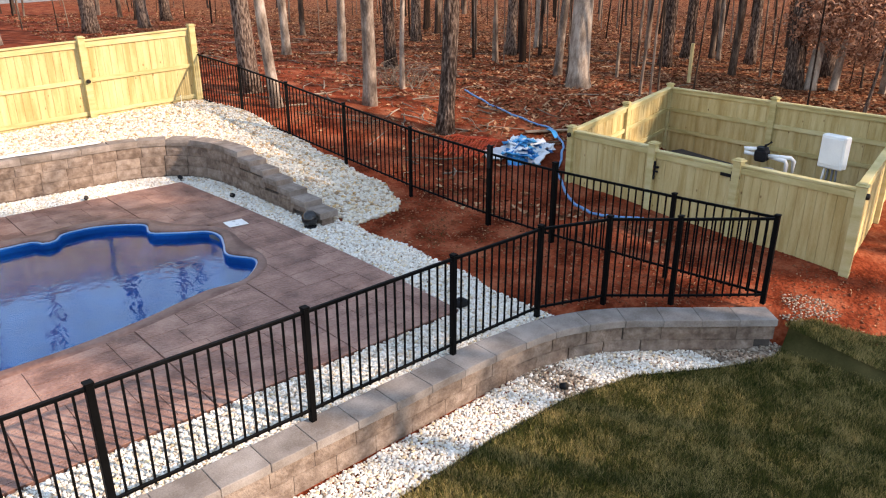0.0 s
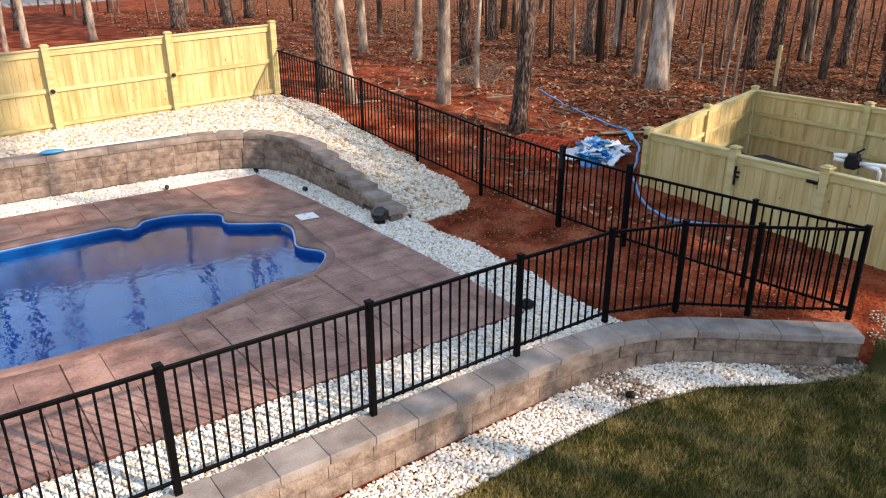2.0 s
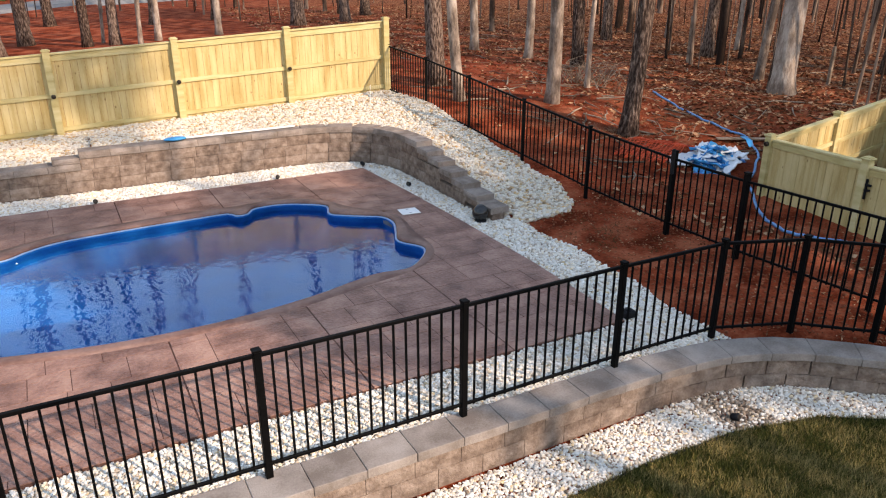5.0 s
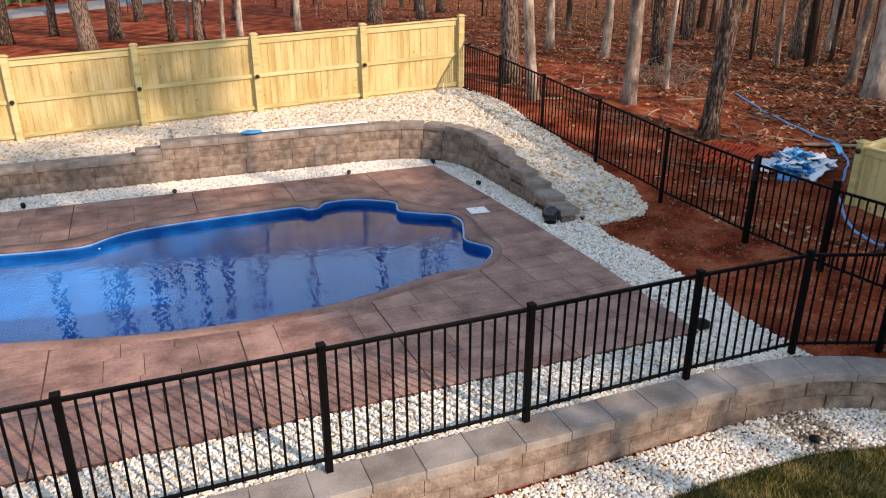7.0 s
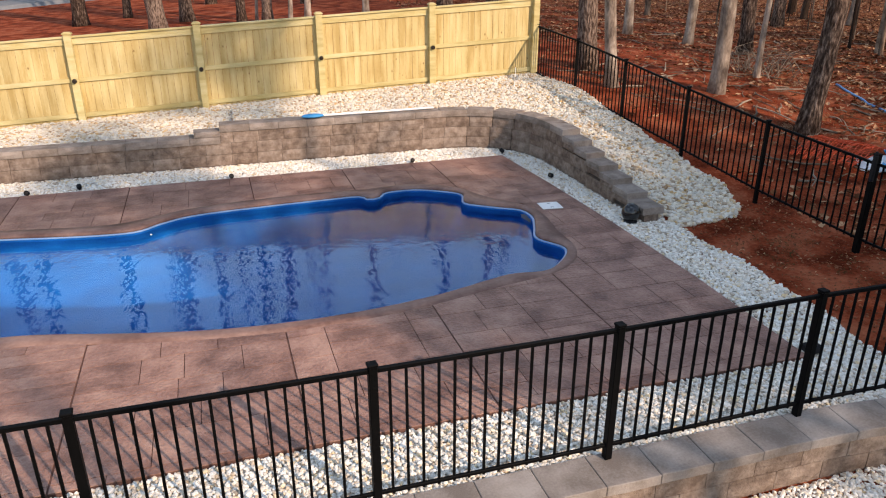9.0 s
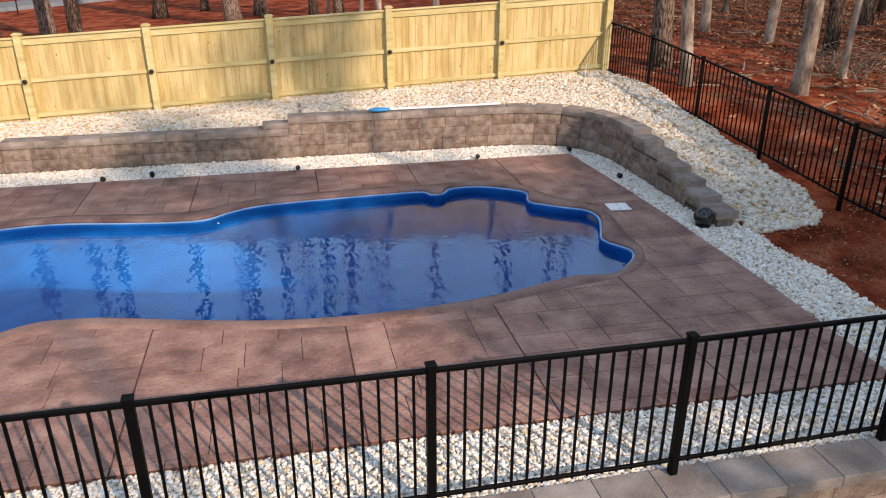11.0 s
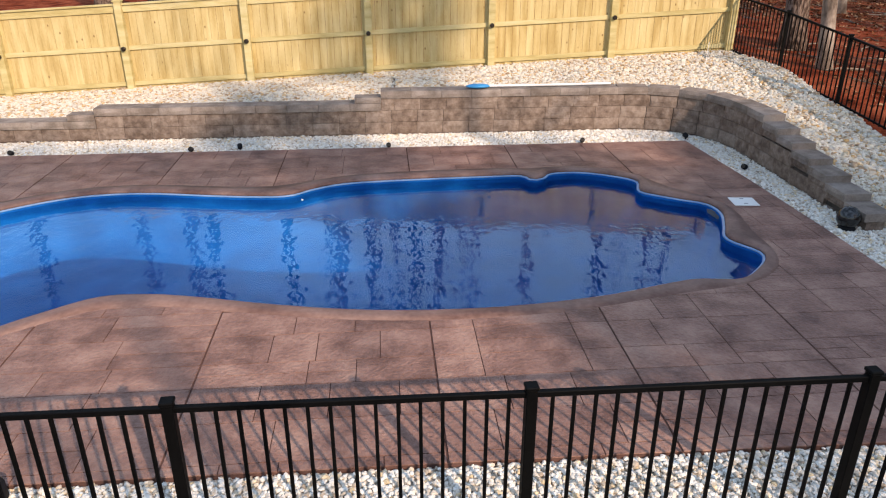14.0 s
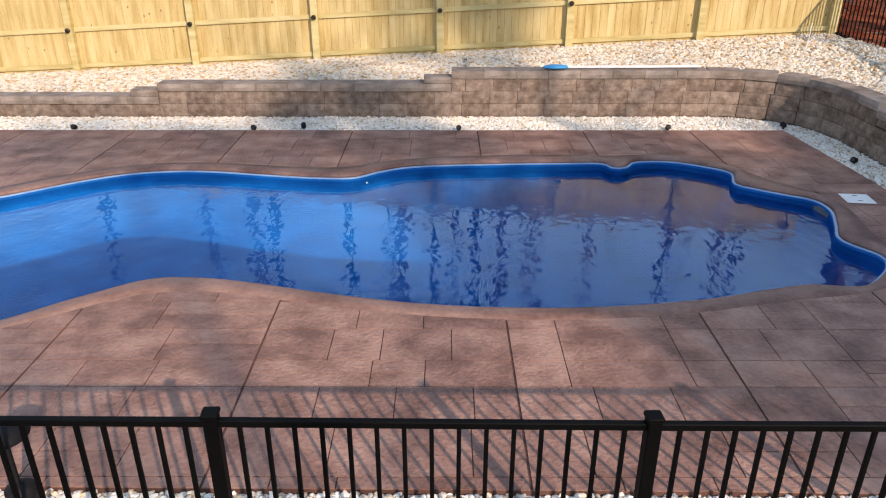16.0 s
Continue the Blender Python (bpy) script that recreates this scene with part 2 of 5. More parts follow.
PEBBLE = stone_material("white_pebble", [(0.38, 0.30, 0.22), (0.62, 0.55, 0.46), (0.74, 0.70, 0.63), (0.80, 0.77, 0.71), (0.68, 0.52, 0.31)], [0.0, 0.14, 0.4, 0.80, 1.0])
BANKSTONE = stone_material("bank_stone", [(0.32, 0.21, 0.12), (0.54, 0.46, 0.36), (0.66, 0.61, 0.54), (0.68, 0.62, 0.50), (0.54, 0.33, 0.13)], [0.0, 0.18, 0.44, 0.76, 1.0])
RIVERSTONE = stone_material("river_stone", [(0.12, 0.09, 0.07), (0.24, 0.18, 0.13), (0.36, 0.29, 0.22), (0.5, 0.43, 0.35)], [0.0, 0.35, 0.7, 1.0])


def water_material():
    m = bpy.data.materials.new("pool_water")
    m.use_nodes = True
    n, l = m.node_tree.nodes, m.node_tree.links
    b = n["Principled BSDF"]
    b.inputs["Base Color"].default_value = (0.4, 0.94, 1.0, 1)
    b.inputs["Roughness"].default_value = 0.0
    b.inputs["IOR"].default_value = 1.38
    # blue tint put into the reflections, standing in for a bluer sky
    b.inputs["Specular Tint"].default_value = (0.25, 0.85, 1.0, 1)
    b.inputs["Transmission Weight"].default_value = 1.0
    geo = n.new("ShaderNodeNewGeometry")
    mp = n.new("ShaderNodeMapping")
    mp.inputs["Scale"].default_value = (1.0, 0.8, 1.0)
    l.new(geo.outputs["Position"], mp.inputs["Vector"])
    a = n.new("ShaderNodeTexNoise")
    a.inputs["Scale"].default_value, a.inputs["Detail"].default_value = 3.0, 1.0
    c = n.new("ShaderNodeTexNoise")
    c.inputs["Scale"].default_value, c.inputs["Detail"].default_value = 11.0, 1.0
    l.new(mp.outputs[0], a.inputs["Vector"])
    l.new(mp.outputs[0], c.inputs["Vector"])
    s = n.new("ShaderNodeMath")
    s.operation = "MULTIPLY_ADD"
    s.inputs[1].default_value = 0.5
    l.new(c.outputs[0], s.inputs[0])
    l.new(a.outputs[0], s.inputs[2])
    bp = n.new("ShaderNodeBump")
    bp.inputs["Strength"].default_value, bp.inputs["Distance"].default_value = 0.3, 0.015
    l.new(s.outputs[0], bp.inputs["Height"])
    l.new(bp.outputs[0], b.inputs["Normal"])
    return m


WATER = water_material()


# ---- building helpers ----
def thing(name, at=(0, 0, 0), label="", category="", group="", kind="", rz=0.0):
    ob = new(name)
    ob.matrix_world = pose(*at, 0, 0, rz)
    ob.empty_display_size = 0.1
    return tagged(ob, label, category, group, kind)


def mesh_of(name, bm, mat, smooth=False):
    me = bpy.data.meshes.new(name)
    bm.normal_update()
    if smooth:
        for f in bm.faces:
            f.smooth = True
    bm.to_mesh(me)
    bm.free()
    me.materials.append(mat)
    return me


def part(name, bm, mat, parent=None, label="", smooth=False, at=None):
    ob = new(name, mesh_of(name, bm, mat, smooth))
    if parent is not None:
        ob.parent = parent
    if at is not None:
        ob.matrix_basis = at
    return tagged(ob, label)


def piece(name, me, parent, at):
    """One more object on a shared mesh."""
    ob = bpy.data.objects.new(name, me)
    scene.collection.objects.link(ob)
    ob.parent = parent
    ob.matrix_basis = at
    return ob


def box(bm, size, at=(0, 0, 0), bevel=0.0, m=None):
    mat = Matrix.Translation(at) @ Matrix.Diagonal((*size, 1))
    if m is not None:
        mat = m @ mat
    r = bmesh.ops.create_cube(bm, size=1.0, matrix=mat)
    if bevel:
        edges = list({e for v in r["verts"] for e in v.link_edges})
        bmesh.ops.bevel(bm, geom=edges, offset=bevel, segments=1, affect="EDGES", profile=0.5)
    return bm


def tube(bm, pts, radii, sides=8, caps=True):
    """A round tube along points, with a radius at each."""
    rings = []
    pts = [Vector(p) for p in pts]
    for i, p in enumerate(pts):
        d = (pts[min(i + 1, len(pts) - 1)] - pts[max(i - 1, 0)]).normalized()
        q = d.to_track_quat("Z", "Y")
        r = radii[i] if hasattr(radii, "__len__") else radii
        rings.append([bm.verts.new(p + q @ Vector((r * math.cos(2 * math.pi * k / sides), r * math.sin(2 * math.pi * k / sides), 0))) for k in range(sides)])
    for a, b in zip(rings, rings[1:]):
        for k in range(sides):
            bm.faces.new((a[k], a[(k + 1) % sides], b[(k + 1) % sides], b[k]))
    if caps:
        bm.faces.new(rings[0][::-1])
        bm.faces.new(rings[-1])
    return bm


def lathe(bm, profile, at=(0, 0, 0), sides=16):
    rings = []
    for r, z in profile:
        rings.append([bm.verts.new((at[0] + r * math.cos(2 * math.pi * k / sides), at[1] + r * math.sin(2 * math.pi * k / sides), at[2] + z)) for k in range(sides)])
    for a, b in zip(rings, rings[1:]):
        for k in range(sides):
            bm.faces.new((a[k], a[(k + 1) % sides], b[(k + 1) % sides], b[k]))
    bm.faces.new(rings[0][::-1])
    bm.faces.new(rings[-1])
    return bm


def interp(v, xs, ys):
    return float(np.interp(v, xs, ys))


def sheet(name, verts, faces, mat, smooth=True):
    """One mesh from arrays of vertices (n, 3) and triangles or quads (m, k)."""
    verts, faces = np.asarray(verts, np.float32), np.asarray(faces, np.int32)
    me = bpy.data.meshes.new(name)
    me.vertices.add(len(verts))
    me.vertices.foreach_set("co", verts.ravel())
    k = faces.shape[1]
    me.loops.add(faces.size)
    me.loops.foreach_set("vertex_index", faces.ravel())
    me.polygons.add(len(faces))
    me.polygons.foreach_set("loop_start", np.arange(0, faces.size, k, dtype=np.int32))
    me.polygons.foreach_set("loop_total", np.full(len(faces), k, np.int32))
    me.update(calc_edges=True)
    me.polygons.foreach_set("use_smooth", np.full(len(faces), smooth))
    me.materials.append(mat)
    return new(name, me)


# ---- plan ----
WATER_Z = -0.15
RIGHT_EDGE = ([-8.0, -6.0, -4.0, -2.0, 0.0], [0.06, 0.15, 0.15, 0.10, 0.0])  # the deck's side by the dirt


def deck_right(y):
    return interp(y, *RIGHT_EDGE)


def deck_near(x):
    return interp(x, [-13, -3.0, 0.1], [-7.80, -7.88, -7.95])


def side_x(y):
    """The metal fence's line beside the bank and the clay."""
    return 1.93 + (2.80 - y) * 0.0852


def bank_wall_x(y):
    return 0.61


def fence_y(x):
    """The timber fence's line."""
    return 3.0 - 0.049 * x


def fence_top(x):
    return 2.60 + 0.0575 * x


def side_ground(y):
    """The ground along the metal fence beside the bank."""
    return interp(y, [-14, -11, -7.2, -6.0, -4.15, -2.37, -0.58, 1.1, 2.8, 6], [-0.3, -0.1, 0.0, -0.02, 0.10, 0.36, 0.69, 0.93, 1.02, 1.15])


COURSE = 0.21


def wall_top(x):
    return 0.34 if x < -10.1 else 0.55 if x < -5.22 else 0.76


def near_wall_y(x):
    return interp(x, [-14, 0.63, 1.52, 2.15, 3.06], [-8.70, -8.74, -9.09, -9.69, -10.48])


def walk_line(points):
    """Place and heading at a distance along a polyline, and its length."""
    p = np.array(points, float)
    s = np.concatenate([[0], np.cumsum(np.linalg.norm(np.diff(p, axis=0), axis=1))])

    def at(d):
        q = np.array([np.interp(d, s, p[:, 0]), np.interp(d, s, p[:, 1])])
        a = np.array([np.interp(d - 0.12, s, p[:, 0]), np.interp(d - 0.12, s, p[:, 1])])
        b = np.array([np.interp(d + 0.12, s, p[:, 0]), np.interp(d + 0.12, s, p[:, 1])])
        t = b - a
        return q, math.degrees(math.atan2(t[1], t[0]))
    return at, s[-1]


def rounded(points, radius):
    out = [points[0]]
    for a, b, c in zip(points, points[1:], points[2:]):
        a, b, c = (Vector(v) for v in (a, b, c))
        u, v = (a - b).normalized(), (c - b).normalized()
        r = min(radius, 0.45 * (a - b).length, 0.45 * (c - b).length)
        for k in range(25):
            t = k / 24
            out.append(tuple((b + u * r) * (1 - t) ** 2 + b * 2 * t * (1 - t) + (b + v * r) * t ** 2))
    return out + [points[-1]]


FAR_LINE = rounded([(-15.4, 0.86), (-9.5, 0.86), (-5.0, 0.87), (0.62, 0.90), (0.60, -4.0)], 1.75)
far_at, far_total = walk_line(FAR_LINE)
far_samples = [far_at(s) for s in np.arange(far_total - 9.5, far_total, 0.05)]
far_xy = np.array([q for q, _ in far_samples])
far_n = np.array([(-math.sin(radians(h)), math.cos(radians(h))) for _, h in far_samples])


def wall_side(x, y):
    """How far a place lies behind the retaining wall's face; negative on the deck's side."""
    d = np.array([x, y]) - far_xy
    i = int(np.argmin((d * d).sum(1)))
    return float(d[i] @ far_n[i])


def smooth(a, b, v):
    v = min(1.0, max(0.0, (v - a) / (b - a)))
    return v * v * (3 - 2 * v)


def lawn_z(x):
    return interp(x, [-14, -5, 1.5, 6], [-0.56, -0.52, -0.47, -0.36])


def ground_z(x, y, pad=0.36):
    far = math.hypot(x + 5, y + 5)
    rise = 0.00022 * max(0.0, far - 22) ** 2 if far < 90 else 0.00022 * 68 ** 2 + (far - 90) * 0.03
    edge_x = side_x(y)
    if x > edge_x - 0.05:
        s = side_ground(y)
        t = smooth(0, 9, x - edge_x)
        base = s * (1 - t) + t * interp(y, [-16, -8, 4, 20], [0.1, 0.35, 0.75, 1.2])
        base += 0.05 * noise.noise((x * 0.7, y * 0.7, 0)) * smooth(0.5, 2, x - edge_x)
        if y < -10.4:
            base = base * smooth(-13.4, -10.4, y) + lawn_z(x) * (1 - smooth(-13.4, -10.4, y))
        if 4.0 < x < 11.0 and -11.5 < y < -4.0:  # the level pad of the pump enclosure
            front = 5.47 + (y + 5.5) * 0.102
            k = smooth(0.05, 0.25, x - front) * smooth(-0.4, -0.1, front + 4.8 - x) * smooth(-0.22, 0.0, -5.5 + 0.176 * (x - 5.47) - y) * smooth(0.1, 0.4, y + 10.75 - 0.176 * (x - 4.95))
            base = base * (1 - k) - 0.2 * k
        return base + rise
    if y < near_wall_y(x) - 0.10:
        return lawn_z(x) + rise * 0.3
    if x > -1.4 and -0.9 < y < 2.2:
        behind = wall_side(x, y)
        if behind > pad:
            n = smooth(-0.6, 1.8, y)
            high = (fence_top(x) - 1.68) * n + side_ground(y) * (1 - n)
            t = smooth(0.2, 1.9 * n + 1.5 * (1 - n), behind)
            return 0.66 * (1 - t) + high * t + max(0.0, y - fence_y(x)) * 0.012
    elif y > 1.05:
        f = fence_y(x)
        t = min(1.0, 1.1 * (y - 1.05) / max(0.2, f - 1.05))
        return (min(wall_top(x - 0.3), wall_top(x + 0.3)) - 0.10) * (1 - t) + (fence_top(x) - 1.68) * t + max(0.0, y - f) * 0.012 + rise
    wx = bank_wall_x(y)
    if -4.1 < y <= -0.9 and x > wx + 0.2:
        t = smooth(wx + 0.2, edge_x, x)
        low = interp(y, [-4.1, -3.6, -2.7, -1.8, -0.9], [-0.03, 0.08, 0.26, 0.45, 0.62])
        return low * (1 - t) + side_ground(y) * t
    if x > deck_right(y) + 0.85 and y <= -4.1:
        t = smooth(deck_right(y) + 0.85, edge_x, x)
        return -0.03 * (1 - t) + side_ground(y) * t
    if x < deck_right(y) - 0.4 and y < -0.4 and y > deck_near(x) + 0.4:
        return -2.2
    return -0.06


# ---- ground ----
def spread(lo, hi, step, out):
    inner = list(np.arange(lo, hi + 1e-6, step))
    left, right, d = [], [], step
    a, b = lo, hi
    while b < out:
        d = min(d * 1.22, 14)
        a -= d
        b += d
        left.append(a)
        right.append(b)
    return left[::-1] + inner + right


xs, ys = spread(-15.6, 10.8, 0.16, 420), spread(-13.4, 3.2, 0.16, 420)
verts = [(x, y, ground_z(x, y)) for y in ys for x in xs]
w = len(xs)
faces = [(j * w + i, j * w + i + 1, (j + 1) * w + i + 1, (j + 1) * w + i) for j in range(len(ys) - 1) for i in range(w - 1)]
ground = tagged(sheet("ground", verts, faces, GROUND), "red clay ground with fallen leaves among the trees", "ground", kind="structure")


# ---- pool ----
OUTLINE = [(-11.6, -4.4), (-11.2, -3.3), (-10.5, -2.65), (-9.8, -2.12), (-9.2, -1.90), (-8.5, -1.88), (-7.7, -2.03), (-7.1, -2.13), (-6.55, -2.14), (-6.2, -1.88),
           (-5.7, -1.66), (-4.6, -1.56), (-3.6, -1.52), (-3.15, -1.53), (-3.03, -1.72), (-2.85, -1.68), (-2.68, -1.46), (-2.2, -1.45), (-1.75, -1.68), (-1.5, -1.95),
           (-1.6, -2.36), (-1.42, -2.55), (-1.15, -2.75), (-0.87, -2.95), (-0.82, -3.3), (-0.98, -3.75), (-1.12, -4.13), (-0.92, -4.5), (-0.95, -4.72), (-1.15, -4.98),
           (-1.5, -5.25), (-1.95, -5.22), (-2.35, -5.31), (-3.0, -5.5), (-3.9, -5.64), (-4.8, -5.66), (-5.6, -5.58), (-6.4, -5.4), (-7.1, -5.2), (-7.6, -5.1),
           (-8.1, -5.13), (-8.6, -5.48), (-9.3, -6.0), (-10.3, -5.9), (-11.1, -5.4)]


def closed_spline(points, per=7):
    out, n = [], len(points)
    for i in range(n):
        p0, p1, p2, p3 = (np.array(points[(i + k - 1) % n]) for k in range(4))
        for t in np.arange(per) / per:
            out.append(0.5 * (2 * p1 + (p2 - p0) * t + (2 * p0 - 5 * p1 + 4 * p2 - p3) * t ** 2 + (3 * p1 - p0 - 3 * p2 + p3) * t ** 3))
    return np.array(out)


edge = closed_spline(OUTLINE)
step = np.linalg.norm(np.roll(edge, -1, 0) - edge, axis=1)
run = np.concatenate([[0], np.cumsum(step)])
even = np.linspace(0, run[-1], 261)[:-1]
closed = np.vstack([edge, edge[:1]])
edge = np.stack([np.interp(even, run, closed[:, 0]), np.interp(even, run, closed[:, 1])], 1)


def outward(c):
    t = np.roll(c, -1, 0) - np.roll(c, 1, 0)
    t /= np.linalg.norm(t, axis=1, keepdims=True)
    return np.stack([-t[:, 1], t[:, 0]], 1)


calm = edge.copy()
for _ in range(30):
    calm = 0.5 * calm + 0.25 * (np.roll(calm, 1, 0) + np.roll(calm, -1, 0))
band = calm + outward(calm) * 0.24


def loft(bm, rings):
    vs = [[bm.verts.new((x, y, z)) for x, y in ring] for ring, z in rings]
    n = len(vs[0])
    for a, b in zip(vs, vs[1:]):
        for k in range(n):
            bm.faces.new((a[k], b[k], b[(k + 1) % n], a[(k + 1) % n]))
    return vs


pool = thing("swimming_pool", (0, 0, 0), "blue fibreglass swimming pool, filled with rippled water, sunk in the deck", "pool")
nrm = outward(edge)
bm = bmesh.new()
inner = edge - nrm * 0.02
low = calm - outward(calm) * 0.25
rings = loft(bm, [(edge + nrm * 0.01, -0.052), (inner, -0.058), (inner - nrm * 0.012, -0.075), (inner - nrm * 0.012, -0.095), (inner + nrm * 0.005, -0.105), (inner - nrm * 0.01, -0.30), (low, -1.25), (calm - outward(calm) * 0.6, -1.5)])
bm.faces.new(rings[-1])
bmesh.ops.triangulate(bm, faces=bm.faces[-1:])
bmesh.ops.recalc_face_normals(bm, faces=bm.faces)
part("shell", bm, SHELL, pool, "glossy deep blue fibreglass shell", smooth=True)
bm = bmesh.new()
loft(bm, [(edge + nrm * 0.0, -0.046), (inner - nrm * 0.008, -0.047), (inner - nrm * 0.010, -0.060), (inner + nrm * 0.0, -0.062)])
part("lip", bm, LIP, pool, "pale blue rim line", smooth=True)
bm = bmesh.new()
surface = bm.faces.new([bm.verts.new((x, y, WATER_Z)) for x, y in edge - nrm * 0.002])
bmesh.ops.triangulate(bm, faces=[surface])
bmesh.ops.recalc_face_normals(bm, faces=bm.faces)
water = part("water", bm, WATER, pool, "rippled clear water, its reflections tinted blue")
if water.data.polygons[0].normal.z < 0:
    water.data.flip_normals()
water.visible_shadow = False
bm = bmesh.new()
box(bm, (0.02, 0.30, 0.10), (0, 0, 0), 0.006)
part("skimmer_mouth", bm, GREYPLASTIC, pool, "grey skimmer opening", at=pose(-0.845, -3.12, -0.13, 0, 0, 8))
bm = bmesh.new()
lathe(bm, [(0.03, -0.01), (0.034, 0.0), (0.02, 0.006)], sides=14)
part("return_jet", bm, WHITE, pool, "white return fitting", at=pose(-6.38, -2.05, -0.17, 90, 0, 20))

# ---- deck ----
deck = tagged(new("deck"), "stamped purple-brown concrete deck around the pool", "deck", kind="structure")
deck_outline = [(-15.2, 0.0), (0.0, 0.0)] + [(deck_right(y), y) for y in (-2.0, -4.0, -6.0, -7.4)] + [(0.06, deck_near(0.06))] + [(x, deck_near(x)) for x in (-1.4, -3.6, -8.0, -15.2)]


def ring_mesh(hole):
    """The flat deck with the pool's opening in it, as triangles."""
    b = bmesh.new()
    es = []
    for loop in (deck_outline, [tuple(p) for p in hole]):
        vs = [b.verts.new((x, y, 0)) for x, y in loop]
        es += [b.edges.new((vs[i], vs[(i + 1) % len(vs)])) for i in range(len(vs))]
    bmesh.ops.triangle_fill(b, edges=es, use_beauty=True)
    return b


slab = ring_mesh(band[::2] - outward(calm)[::2] * 0.04)
for f in slab.faces:
    if f.normal.z < 0:
        f.normal_flip()
r = bmesh.ops.extrude_face_region(slab, geom=list(slab.faces))
bmesh.ops.translate(slab, verts=[v for v in r["geom"] if isinstance(v, bmesh.types.BMVert)], vec=(0, 0, -0.16))
bmesh.ops.translate(slab, verts=list(slab.verts), vec=(0, 0, -0.009))
bmesh.ops.recalc_face_normals(slab, faces=slab.faces)
part("slab", slab, JOINT, deck, "concrete slab below the stamped face")
bm = bmesh.new()
loft(bm, [(band, -0.012), (band, 0.0), (calm * 0.25 + edge * 0.75 + nrm * 0.12, 0.004), (edge + nrm * 0.045, 0.002), (edge + nrm * 0.014, -0.006), (edge + nrm * 0.0, -0.024), (edge + nrm * 0.003, -0.05), (edge + nrm * 0.05, -0.06)])
bmesh.ops.recalc_face_normals(bm, faces=bm.faces)
part("coping", bm, COPING, deck, "smooth rounded pool coping", smooth=True)

# stamped stones: rows between saw cuts that run away from the pool's long side
rnd = random.Random(4)
CUTS = [-15.3, -13.6, -11.9, -10.2, -8.45, -6.78, -4.82, -3.17, -1.5, 0.3]
whole = ring_mesh(band[::2])


def stone_face(x0, x1, y0, y1, lean):
    b = whole.copy()
    for co, no in (((x0, y0, 0), (-1, -lean, 0)), ((x1, y0, 0), (1, lean, 0)), ((x0, y0, 0), (0, -1, 0)), ((x0, y1, 0), (0, 1, 0))):
        bmesh.ops.bisect_plane(b, geom=list(b.verts) + list(b.edges) + list(b.faces), plane_co=co, plane_no=no, clear_outer=True)
        if not b.faces:
            b.free()
            return None
    if sum(f.calc_area() for f in b.faces) < 0.004:
        b.free()
        return None
    bmesh.ops.dissolve_limit(b, angle_limit=0.01, verts=list(b.verts), edges=list(b.edges))
    for f in b.faces:
        if f.normal.z < 0:
            f.normal_flip()
    r = bmesh.ops.extrude_face_region(b, geom=list(b.faces))
    top = [v for v in r["geom"] if isinstance(v, bmesh.types.BMVert)]
    bot = [v for v in b.verts if v not in set(top)]
    bmesh.ops.translate(b, verts=bot, vec=(0, 0, -0.012))
    return b


y = 0.0
while y > -8.0:
    h = rnd.choice((0.34, 0.46, 0.46, 0.6))
    for a, c in zip(CUTS, CUTS[1:]):
        x = a
        while x < c - 0.01:
            wdt = rnd.choice((0.40, 0.55, 0.55, 0.72, 0.9))
            x2 = c if c - (x + wdt) < 0.3 else x + wdt
            g0 = 0.009 if x == a else 0.004
            g1 = 0.009 if x2 == c else 0.004
            halves = [(y - h, y)] if rnd.random() > 0.18 else [(y - h, y - h * 0.5), (y - h * 0.5, y)]
            for lo, hi in halves:
                b = stone_face(x + g0, x2 - g1, lo + 0.004, hi - 0.004, 0.0)
                if b is not None:
                    part("stamped_stone", b, DECK, deck)
            x = x2
    y -= h
whole.free()

lid = thing("skimmer_lid", (-0.42, -3.06, 0.004), "white square skimmer lid flush in the deck", "lid", rz=-6)
bm = bmesh.new()
box(bm, (0.33, 0.30, 0.012), (0, 0, 0.006), 0.004)
part("plate", bm, WHITE, lid)
for dy in (0.09, -0.09):
    bm = bmesh.new()
    box(bm, (0.05, 0.012, 0.004), (0, dy, 0.014))
    part("finger_hole", bm, GREYPLASTIC, lid)


# ---- retaining walls ----
def split_block(length, height, depth, seed, rough=0.014, g=0.003):
    """A concrete block with a split, uneven face towards -y."""
    q = random.Random(seed)
    b = bmesh.new()
    nx, nz = 4, 2
    grid = []
    for j in range(nz + 1):
        row = []
        for i in range(nx + 1):
            border = i in (0, nx) or j in (0, nz)
            x = (i / nx - 0.5) * (length - 2 * g) + (0 if border else q.uniform(-0.02, 0.02))
            z = g + j / nz * (height - 2 * g) + (0 if border else q.uniform(-0.02, 0.02))
            row.append(b.verts.new((x, (0.009 if border else -q.uniform(0, rough)), z)))
        grid.append(row)
    for j in range(nz):
        for i in range(nx):
            b.faces.new((grid[j][i], grid[j][i + 1], grid[j + 1][i + 1], grid[j + 1][i]))
    X, Z0, Z1 = length / 2 - g, g, height - g
    back = [b.verts.new(p) for p in ((-X, depth, Z0), (X, depth, Z0), (X, depth, Z1), (-X, depth, Z1))]
    b.faces.new(back[::-1])
    b.faces.new([back[0]] + [r[0] for r in grid] + [back[3]])
    b.faces.new([back[2]] + [r[-1] for r in grid][::-1] + [back[1]])
    b.faces.new([back[3]] + grid[-1] + [back[2]])
    b.faces.new([back[1]] + grid[0][::-1] + [back[0]])
    bmesh.ops.recalc_face_normals(b, faces=b.faces)
    return b


L = 0.46
blocks = [mesh_of("block", split_block(L, COURSE, 0.24, i), BLOCK) for i in range(6)]
